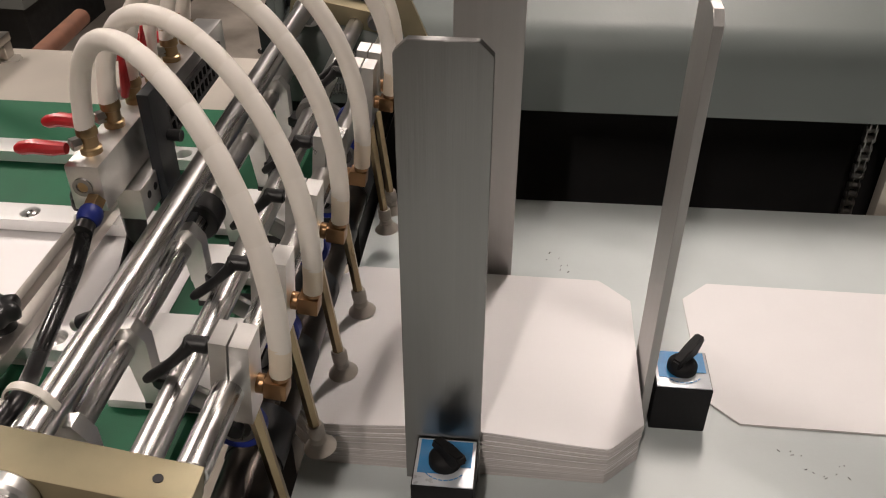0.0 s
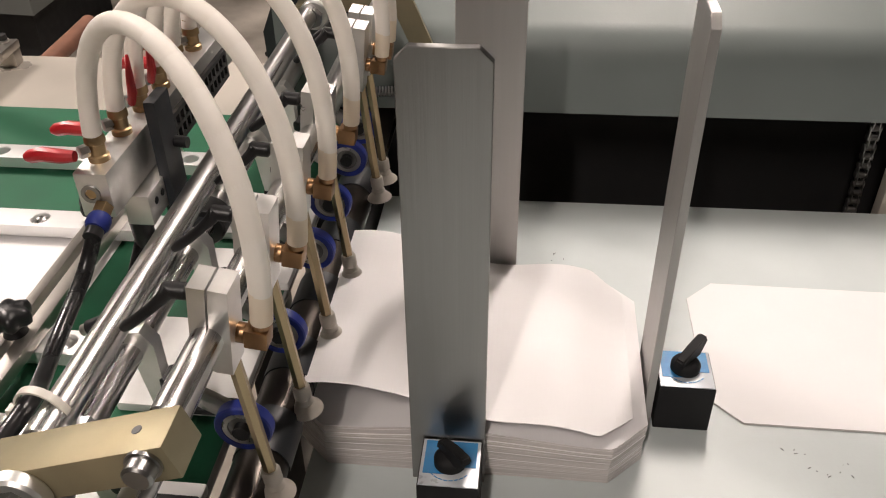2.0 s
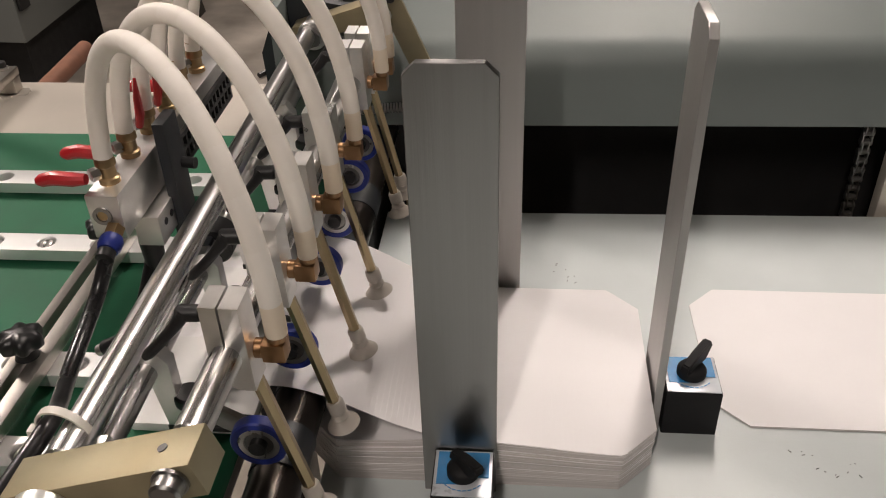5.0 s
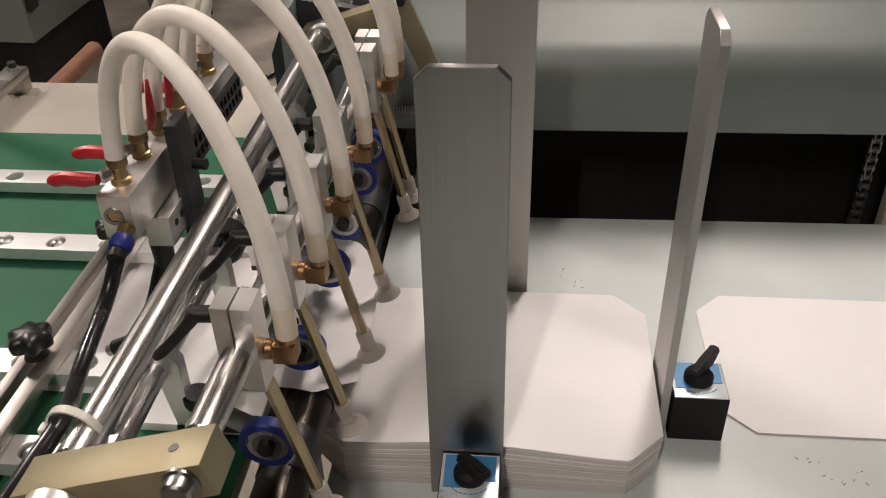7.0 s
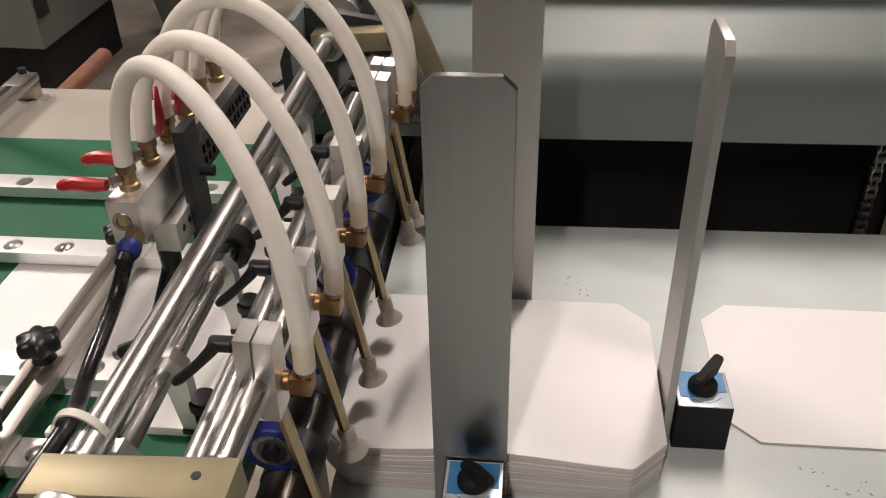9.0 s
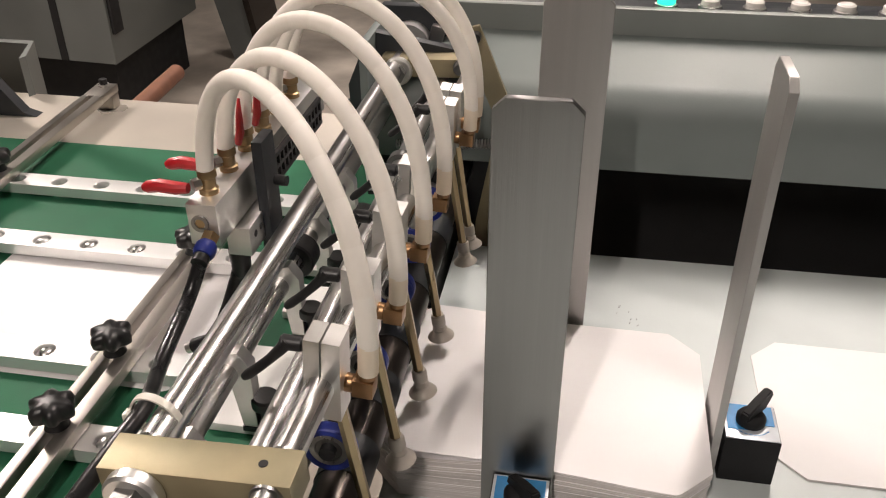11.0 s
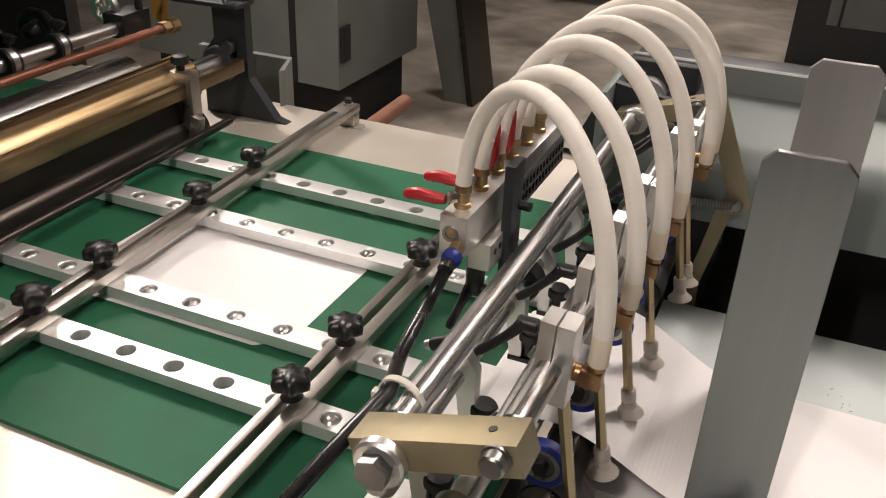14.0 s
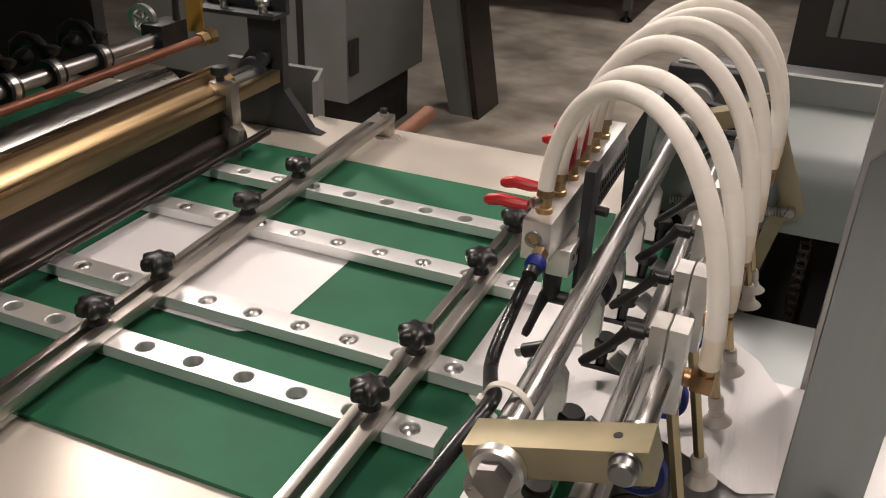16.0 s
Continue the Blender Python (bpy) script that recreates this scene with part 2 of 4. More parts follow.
def room():
    bm = B()
    box(bm, (-5, -4, FLOOR_Z - 0.1), (4, 9, FLOOR_Z))
    solid("floor", bm, FLOOR, "stained dark concrete workshop floor", "floor", kind="structure")
    bm = B()
    box(bm, (-5, -4, 2.15), (4, 9, 2.25))
    solid("ceiling", bm, WALLM, "plain plaster workshop ceiling", "ceiling", kind="structure")
    for nm, lo, hi in (("wall_north", (-5, 9, FLOOR_Z), (4, 9.1, 2.15)), ("wall_south", (-5, -4.1, FLOOR_Z), (4, -4, 2.15)),
                       ("wall_west", (-5.1, -4, FLOOR_Z), (-5, 9, 2.15)), ("wall_east", (4, -4, FLOOR_Z), (4.1, 9, 2.15))):
        bm = B()
        box(bm, lo, hi)
        solid(nm, bm, WALLM, "plain grey workshop wall", "wall", kind="structure")


room()

# rear housing of the feeder, turned slightly against the bars
SKEW = Matrix.Rotation(radians(0.8), 4, "Z")


def hoist_chain(cx):
    c = thing("hoist_chain", (cx, 0.88, -0.3), "oily steel roller chain hanging in the dark slot", "chain", "hoist chains")
    for i in range(26):
        z = -0.20 + i * 0.0127
        bm = B()
        wide = i % 2 == 0
        for s in (-1, 1):
            o = 0.0055 if wide else 0.0035
            box(bm, (cx + s * o - 0.0007, 0.874, z - 0.009), (cx + s * o + 0.0007, 0.884, z + 0.009), 0.0005)
        cyl(bm, (cx - 0.007, 0.879, z - 0.006), (cx + 0.007, 0.879, z - 0.006), 0.0045, 10)
        part("link", bm, OILED if cx < 0.2 else STEEL, c)


def feeder():
    f = thing("feeder_table", (0.3, 0.3, 0), "pale grey-blue painted steel feeder table", "machine table")
    bm = B()
    prism(bm, [(-0.100, -0.7), (1.3, -0.7), (1.3, 0.840), (-0.100, 0.818)], -0.018, 0.0)
    part("tabletop", bm, PAINT, f)
    bm = B()
    box(bm, (-0.098, -0.68, -0.30), (-0.086, 0.78, -0.019))
    part("apron", bm, DARKPAINT, f)
    for x, y in ((0.0, -0.6), (1.2, -0.6), (0.0, 0.7), (1.2, 0.75)):
        bm = B()
        box(bm, (x - 0.03, y - 0.03, FLOOR_Z), (x + 0.03, y + 0.03, -0.019), 0.003)
        part("leg", bm, CABPAINT, f)
    w = thing("rear_housing", (0.3, 0.9, 0.0), "grey-green painted sheet-metal housing behind the table", "machine housing")
    bm = B()
    prof = [(0.848, 0.105), (0.848, 0.158), (0.853, 0.178), (0.864, 0.194), (0.881, 0.204), (0.985, 0.232), (0.985, 0.222),
            (0.884, 0.194), (0.870, 0.184), (0.861, 0.170), (0.858, 0.158), (0.858, 0.105)]
    prism(bm, prof, -0.20, 1.3, "x")
    bmesh.ops.transform(bm, matrix=SKEW, verts=bm.verts)
    part("front_panel", bm, WALLPAINT, w, angle=1.0)
    bm = B()
    prism(bm, [(0.980, 0.215), (0.988, 0.215), (0.988, 0.256), (0.992, 0.258), (0.992, 0.2635), (0.990, 0.2645), (0.982, 0.2645), (0.980, 0.2635)], -0.2, 1.3, "x")
    bmesh.ops.transform(bm, matrix=SKEW, verts=bm.verts)
    part("lip", bm, CABPAINT, w)
    bm = B()
    box(bm, (-0.2, 0.9925, 0.250), (1.3, 1.060, 0.258), 0.001)
    bmesh.ops.transform(bm, matrix=SKEW, verts=bm.verts)
    part("shelf", bm, DARKPAINT, w, "dark shelf behind the lip")
    bm = B()
    box(bm, (-0.21, 0.84, -0.6), (-0.20, 1.03, 0.25), 0.002)
    bmesh.ops.transform(bm, matrix=SKEW, verts=bm.verts)
    part("side_panel", bm, WALLPAINT, w)
    # closes the slot; its depth is shaded by near-black colour
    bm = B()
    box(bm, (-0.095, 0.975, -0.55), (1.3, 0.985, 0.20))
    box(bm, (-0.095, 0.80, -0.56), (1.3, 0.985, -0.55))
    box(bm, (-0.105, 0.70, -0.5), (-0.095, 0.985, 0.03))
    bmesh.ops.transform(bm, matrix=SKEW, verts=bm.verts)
    part("slot_shade_lining", bm, VOID, w, "inside of the slot, coloured black for its shade")
    # hoist chain in the slot
    for cx in (0.474, -0.0105):
        hoist_chain(cx)
    s = thing("slot_side_plate", (0.5, 0.87, 0.0), "worn cream-painted upright beside the chain", "machine frame")
    bm = B()
    box(bm, (0.492, 0.842, -0.5), (0.63, 0.862, 0.104), 0.002)
    part("plate", bm, CREAM, s)
    # push buttons on the lip
    k = thing("button_strip", (0.3, 1.0, 0.2584), "dark steel strip with a row of lit push buttons", "control panel")
    bm = B()
    box(bm, (0.08, 0.994, 0.2584), (0.60, 1.034, 0.2600), 0.0003)
    bmesh.ops.transform(bm, matrix=SKEW, verts=bm.verts)
    part("strip", bm, DARKPAINT, k)
    for i in range(8):
        x = 0.150 + i * 0.054
        bm = B()
        lathe(bm, [(0.0145, 0), (0.0145, 0.004), (0.012, 0.005)], SKEW @ Vector((x, 1.010, 0.2601)), (0, 0, 1), 20)
        p = part("bezel", bm, CHROME, k)
        bm = B()
        lathe(bm, [(0.0115, 0.004), (0.0115, 0.011), (0.009, 0.013)], SKEW @ Vector((x, 1.010, 0.2601)), (0, 0, 1), 20)
        part("cap", bm, GREENLIT if i == 0 else BUTTON, p, "lit green push button" if i == 0 else "white push button")


feeder()


def conveyor():
    d = thing("conveyor_deck", (-0.55, 0.5, 0.06), "worn bare steel deck plate under the belt", "machine deck")
    bm = B()
    box(bm, (-1.35, -0.6, 0.052), (-0.245, 1.034, 0.0735), 0.001)
    part("deck_plate", bm, CREAM, d)
    for x, y in ((-1.3, -0.55), (-0.3, -0.55), (-1.3, 0.88), (-0.3, 0.88)):
        bm = B()
        box(bm, (x - 0.03, y - 0.03, FLOOR_Z), (x + 0.03, y + 0.03, 0.0515), 0.003)
        part("leg", bm, DARKPAINT, d)
    b = thing("conveyor_belt", (-0.5, 0.5, 0.07), "dull green rubber conveyor belt", "conveyor belt")
    bm = B()
    n = 24
    lo, hi = 0.220, 0.865
    prof = [(-1.34, 0.0740), (-1.34, 0.0785)] + [(-1.34 + i * (1.165 / n), 0.0785) for i in range(1, n)] + [
        (-0.172, 0.0785), (-0.160, 0.070), (-0.154, 0.058), (-0.153, 0.046), (-0.158, 0.036), (-0.17, 0.03), (-0.24, 0.03), (-0.24, 0.0740)]
    prism(bm, prof, lo, hi, "y")
    part("belt", bm, GREEN, b)
    bm = B()
    cyl(bm, (-0.172, 0.16, 0.050), (-0.172, 0.90, 0.050), 0.0195, 28)
    part("nose_roller", bm, STEEL, b)
    # white wear strips at the belt's nose
    for y0, y1, x0 in ((0.262, 0.300, -0.235), (0.368, 0.472, -0.236), (0.525, 0.575, -0.225), (0.600, 0.675, -0.232)):
        bm = B()
        box(bm, (x0, y0, 0.0790), (-0.140, y1, 0.088), 0.0025)
        solid("wear_strip", bm, WHITEPL, "white plastic guide pad lying over the belt's nose", "guide pad", "guide pads")


conveyor()

# ---------- ball bars on the belt ----------
PITCH, X0, ZB = 0.055, -0.410, 0.095


def holed_bar(name, y, first, last, right_end, balls, group):
    w, r, th = 0.0145, 0.0092, 0.0125
    xs = [X0 + PITCH * k for k in range(first, last + 1)]
    left = xs[0] - PITCH / 2
    t = thing(name, (xs[0], y, ZB - th), "satin aluminium ball bar with a row of round holes", "ball bar", group)
    bm = B()
    for x in xs:
        h = PITCH / 2
        corner = math.atan2(w, h)
        angs = sorted([2 * math.pi * i / 16 for i in range(16)] + [corner, math.pi - corner, math.pi + corner, 2 * math.pi - corner])
        outs, ins = [], []
        for a in angs:
            c, s = math.cos(a), math.sin(a)
            k = min(h / abs(c) if abs(c) > 1e-6 else 9, w / abs(s) if abs(s) > 1e-6 else 9)
            outs.append((x + c * k, y + s * k))
            ins.append((x + c * r, y + s * r))
        top = [bm.verts.new((*p, ZB)) for p in outs]
        rim = [bm.verts.new((x + (p[0] - x) * 1.09, y + (p[1] - y) * 1.09, ZB)) for p in ins]
        bore = [bm.verts.new((*p, ZB - 0.0008)) for p in ins]
        low = [bm.verts.new((*p, ZB - th)) for p in outs]
        hole = [bm.verts.new((*p, ZB - th)) for p in ins]
        for i in range(len(angs)):
            j = (i + 1) % len(angs)
            bm.faces.new((top[i], top[j], rim[j], rim[i]))
            bm.faces.new((rim[i], rim[j], bore[j], bore[i]))
            bm.faces.new((bore[i], bore[j], hole[j], hole[i]))
            bm.faces.new((hole[i], hole[j], low[j], low[i]))
            if abs(outs[i][1] - outs[j][1]) < 1e-6:
                bm.faces.new((top[i], low[i], low[j], top[j]))
    bmesh.ops.remove_doubles(bm, verts=bm.verts, dist=1e-5)
    # solid ends
    box(bm, (xs[-1] + PITCH / 2, y - w, ZB - th), (right_end, y + w, ZB), 0.0)
    box(bm, (left - 0.10, y - w, ZB - th), (left, y + w, ZB), 0.0)
    part("bar", bm, ALUBAR, t, angle=0.5)
    for k in balls:
        bm = B()
        bmesh.ops.create_uvsphere(bm, u_segments=20, v_segments=12, radius=0.0086, matrix=Matrix.Translation((X0 + PITCH * k, y, 0.0875)))
        part("ball", bm, CHROME, t, "bright steel ball")
    return t


def ball_bars():
    g = "ball bars over the belt"
    holed_bar("ball_bar", 0.329, -6, 2, -0.272, [2], g)
    holed_bar("ball_bar", 0.424, -6, 2, -0.266, [-6, -5, -4, -3, -2, -1, 0, 1, 2], g)
    holed_bar("ball_bar", 0.599, -6, 2, -0.268, [-6, -5, -4, -3, -2, -1, 0, 1, 2], g)
    holed_bar("ball_bar", 0.727, -6, 2, -0.262, [-5], g)


ball_bars()


def star_knob(x, y, z):
    k = thing("star_knob", (x, y, z), "glossy black plastic star knob clamping the slotted bar", "knob", "star knobs")
    bm = B()
    n = 40
    prof = [(0.0130, 0.010), (0.0158, 0.0125), (0.0165, 0.018), (0.0155, 0.0225), (0.011, 0.0255), (0.004, 0.0265)]
    rings = []
    for r, h in prof:
        rr = []
        for i in range(n):
            a = 2 * math.pi * i / n
            lobe = 1 + 0.15 * math.cos(6 * a) * (1 if r > 0.006 else 0)
            rr.append(bm.verts.new((x + r * lobe * math.cos(a), y + r * lobe * math.sin(a), z + h)))
        rings.append(rr)
    for a, b in zip(rings, rings[1:]):
        for i in range(n):
            j = (i + 1) % n
            bm.faces.new((a[i], a[j], b[j], b[i]))
    bm.faces.new(rings[0][::-1])
    bm.faces.new(rings[-1])
    part("grip", bm, BLACK, k, angle=0.9)
    bm = B()
    lathe(bm, [(0.010, 0), (0.0085, 0.0035), (0.0075, 0.0105)], (x, y, z), (0, 0, 1), 18)
    part("collar", bm, BLACK, k)
    return k


def slotted_bar(x, y0, y1, far_block, knobs, lean=0.0):
    z0, z1 = 0.0956, 0.1075
    t = thing("slotted_bar", (x, y0, z0), "worn nickel-plated slotted cross bar over the ball bars", "cross bar", "cross bars", turn=Matrix.Rotation(radians(lean), 4, "Z"))
    bm = B()
    box(bm, (x - 0.014, y0, z0), (x - 0.0045, y1 - 0.05, z1), 0.001)
    part("narrow_rail", bm, NICKEL, t)
    bm = B()
    box(bm, (x + 0.0035, y0, z0), (x + 0.0165, y1 - 0.05, z1), 0.001)
    part("wide_rail", bm, NICKEL, t)
    bm = B()
    box(bm, (x - 0.014, y1 - 0.05, z0), (x + 0.0165, y1, z1), 0.002)
    if far_block:
        box(bm, (x - 0.013, y1 - 0.022, 0.0740), (x + 0.0155, y1 - 0.001, z0 - 0.0002), 0.002)
    part("end_block", bm, NICKEL, t)
    if far_block:
        bm = B()
        lathe(bm, [(0.008, 0), (0.008, 0.003)], (x + 0.001, y1 - 0.012, z1), (0, 0, 1), 18)
        part("washer", bm, ALU, t)
        bm = B()
        lathe(bm, [(0.0055, 0.003), (0.006, 0.0035), (0.006, 0.010), (0.0052, 0.011)], (x + 0.001, y1 - 0.012, z1), (0, 0, 1), 18)
        part("cap_screw", bm, BLACK, t)
    for y in knobs:
        star_knob(x - (y - y0) * math.tan(radians(lean)), y, z1 + 0.0002)


slotted_bar(-0.336, -0.10, 0.76, True, (0.326, 0.418, 0.585, 0.70))
slotted_bar(-0.597, -0.30, 1.015, True, (0.328, 0.424, 0.596, 0.722), 2.9)

# ---------- fixed shafts, brackets and rollers ----------
SX, SZ = -0.1825, 0.2170        # main shaft
CX, CZ = -0.105, 0.241        # axis of the swinging cup shaft, raised
ROWS_Y = (0.2885, 0.367, 0.450, 0.532, 0.667, 0.703)
LEAN = 0.0217                 # the cup shaft runs slightly askew


def shafts():
    t = thing("main_shaft", (SX, 0.2, SZ), "polished steel main shaft along the feeder", "shaft")
    bm = B()
    cyl(bm, (SX, 0.2165, SZ), (SX, 0.99, SZ), 0.0102, 36, 0.001)
    part("shaft", bm, CHROME, t)
    bm = B()
    ring(bm, 0.0106, 0.027, (SX, 0.935, SZ), (SX, 0.955, SZ))
    part("bearing", bm, ALU, t, "round bearing ring on the shaft")
    bm = B()
    box(bm, (SX - 0.04, 0.956, 0.053), (SX + 0.06, 0.975, 0.262), 0.003)
    part("bearing_plate", bm, DARKPAINT, t)
    bm = B()
    box(bm, (SX + 0.016, 0.936, 0.13), (SX + 0.034, 0.948, 0.245), 0.003, rot("Y", 14))
    part("link_lever", bm, STEEL, t)
    bm = B()
    cyl(bm, (SX - 0.009, 0.327, 0.2090), (SX - 0.026, 0.327, 0.2010), 0.0055, 18, 0.0008)
    sc = part("stop_screw", bm, BLACK, t, "black stop screw")
    bm = B()
    cyl(bm, (SX - 0.026, 0.327, 0.2010), (SX - 0.031, 0.327, 0.1986), 0.0040, 14, 0.0008)
    part("screw_tip", bm, CHROME, sc)
    bx, bz = -0.196, 0.164
    t = thing("finger_shaft", (bx, 0.3, bz), "polished steel shaft that carries the hold-down fingers", "shaft")
    bm = B()
    cyl(bm, (bx, 0.21, bz), (bx, 0.93, bz), 0.0088, 30, 0.001)
    part("shaft", bm, CHROME, t)
    for y in (0.222, 0.915):
        bm = B()
        ring(bm, 0.0090, 0.0140, (bx, y - 0.006, bz), (bx, y + 0.006, bz), 26)
        part("collar", bm, STEEL, t)
    bm = B()
    lathe(bm, [(0.0090, 0), (0.0165, 0), (0.0180, 0.002), (0.0180, 0.022), (0.0165, 0.024), (0.0090, 0.024), (0.0090, 0)], (bx, 0.498, bz), (0, 1, 0), 26, caps=False)
    part("clamp_ring", bm, BLACK, t, "black clamping ring")
    t = thing("stop_shaft", (-0.132, 0.2, 0.197), "polished steel shaft beside the cup shaft", "shaft")
    bm = B()
    cyl(bm, (-0.128, 0.17, 0.196), (-0.128, 0.93, 0.196), 0.0092, 30, 0.001)
    part("shaft", bm, CHROME, t)
    for y in (0.180, 0.640, 0.915):
        bm = B()
        ring(bm, 0.0094, 0.0145, (-0.128, y - 0.006, 0.196), (-0.128, y + 0.006, 0.196), 26)
        part("collar", bm, STEEL, t)
    # hold-down fingers clamped on the shaft
    for i, y in enumerate((0.262, 0.350, 0.466, 0.550, 0.645, 0.740)):
        f = thing("hold_down_finger", (bx, y, bz), "aluminium split clamp with a black finger and thumb screw", "hold-down finger", "hold-down fingers")
        bm = B()
        prism(bm, [(bx - 0.013, bz + 0.016), (bx + 0.010, bz + 0.020), (bx + 0.018, bz + 0.008), (bx + 0.018, bz - 0.050), (bx + 0.007, bz - 0.052), (bx + 0.002, bz - 0.014), (bx - 0.013, bz - 0.010)],
              y - 0.006, y + 0.006, "y")
        part("clamp", bm, ALU, f)
        bm = B()
        box(bm, (bx - 0.004, y - 0.0065, bz + 0.010), (bx - 0.0025, y + 0.0065, bz + 0.0195))
        part("slit", bm, BLACK, f)
        bm = B()
        prism(bm, [(bx + 0.006, y - 0.007), (bx + 0.064, y - 0.007), (bx + 0.067, y - 0.005), (bx + 0.067, y - 0.0035), (bx + 0.054, y - 0.0035), (bx + 0.051, y),
                   (bx + 0.054, y + 0.0035), (bx + 0.067, y + 0.0035), (bx + 0.067, y + 0.005), (bx + 0.064, y + 0.007), (bx + 0.006, y + 0.007)], 0.109, 0.1135)
        part("finger", bm, BLACK, f)
        bm = B()
        lathe(bm, [(0.0045, 0), (0.0045, 0.016), (0.0075, 0.0165), (0.0105, 0.018), (0.0110, 0.022), (0.0110, 0.026), (0.0095, 0.028)], (bx + 0.022, y, 0.114), (0.1, 0, 1), 18)
        part("thumb_screw", bm, BLACK, f)
    # pressed feed wheels
    wx, wz = -0.110, 0.1365
    t = thing("feed_roller", (-0.118, 0.2, 0.087), "dark steel feed roller with blue pressing wheels on top", "roller")
    bm = B()
    cyl(bm, (-0.110, 0.19, 0.0800), (-0.110, 0.93, 0.0800), 0.0200, 36, 0.001)
    part("roller", bm, OILED, t)
    for y in (0.235, 0.345, 0.425, 0.51, 0.60, 0.70):
        bm = B()
        ring(bm, 0.0200, 0.0212, (-0.110, y - 0.02, 0.0800), (-0.110, y + 0.02, 0.0800))
        part("sleeve", bm, DARKPAINT, t)
    for y in (0.312, 0.408, 0.515, 0.590, 0.672, 0.74):
        bm = B()
        lathe(bm, [(0.0145, 0), (0.0188, 0), (0.0198, 0.0012), (0.0198, 0.0088), (0.0188, 0.010), (0.0145, 0.010), (0.0145, 0)], (wx, y - 0.005, wz), (0, 1, 0), 36, caps=False)
        f = part("feed_wheel", bm, BLUE, t, "blue rubber-tyred feed wheel on a ball bearing")
        bm = B()
        ring(bm, 0.0105, 0.0142, (wx, y - 0.0045, wz), (wx, y + 0.0045, wz), 30)
        part("outer_race", bm, CHROME, f)
        bm = B()
        ring(bm, 0.0062, 0.0100, (wx, y - 0.0036, wz), (wx, y + 0.0036, wz), 24)
        part("inner_race", bm, STEEL, f)
        bm = B()
        cyl(bm, (wx, y - 0.009, wz), (wx, y + 0.012, wz), 0.0060, 16)
        part("axle", bm, BLACK, f)
        bm = B()
        box(bm, (wx - 0.052, y + 0.0125, wz - 0.008), (wx + 0.008, y + 0.0185, wz + 0.008), 0.002, rot("Y", 32))
        part("arm", bm, STEEL, f)


shafts()


def machine_side(y, name):
    """Cranked black side plate and the yellow stay at the far end."""
    t = thing(name, (-0.1, y, 0.0), "black steel side frame of the cup feeder", "machine frame")
    bm = B()
    prism(bm, [(-0.24, -0.1), (-0.07, -0.1), (-0.05, 0.06), (-0.06, 0.16), (-0.10, 0.23), (-0.22, 0.25), (-0.25, 0.18)], y, y + 0.014, "y")
    part("plate", bm, DARKPAINT, t)
    return t


machine_side(0.885, "side_frame")


def far_stay():
    t = thing("stay_plate", (-0.07, 0.83, 0.1), "yellow zinc-plated triangular stay with a tension spring", "stay plate")
    bm = B()
    prism(bm, [(-0.094, 0.272), (-0.080, 0.276), (-0.023, 0.140), (-0.029, 0.126), (-0.043, 0.122), (-0.064, 0.02), (-0.064, -0.1), (-0.080, -0.1), (-0.080, 0.02), (-0.061, 0.128), (-0.052, 0.148), (-0.094, 0.246)], 0.845, 0.851, "y")
    part("plate", bm, ZINC, t)
    bm = B()
    cyl(bm, (-0.083, 0.832, 0.264), (-0.083, 0.858, 0.264), 0.006, 16, 0.001)
    part("upper_bolt", bm, BLACK, t)
    bm = B()
    cyl(bm, (-0.038, 0.832, 0.137), (-0.038, 0.858, 0.137), 0.006, 16, 0.001)
    part("bolt", bm, STEEL, t)
    s = thing("tension_spring", (-0.06, 0.80, 0.17), "bright steel tension spring hooked to the stay", "spring")
    bm = B()
    pts = []
    for i in range(40 * 10 + 1):
        a = 2 * math.pi * i / 10
        pts.append((-0.180 + 0.142 * i / 400, 0.838 + 0.005 * math.cos(a), 0.124 + 0.012 * i / 400 + 0.005 * math.sin(a)))
    sweep(bm, pts, 0.0011, 6)
    part("coil", bm, CHROME, s)


far_stay()


VALVE_Y, VALVE_PITCH = 0.432, 0.0395


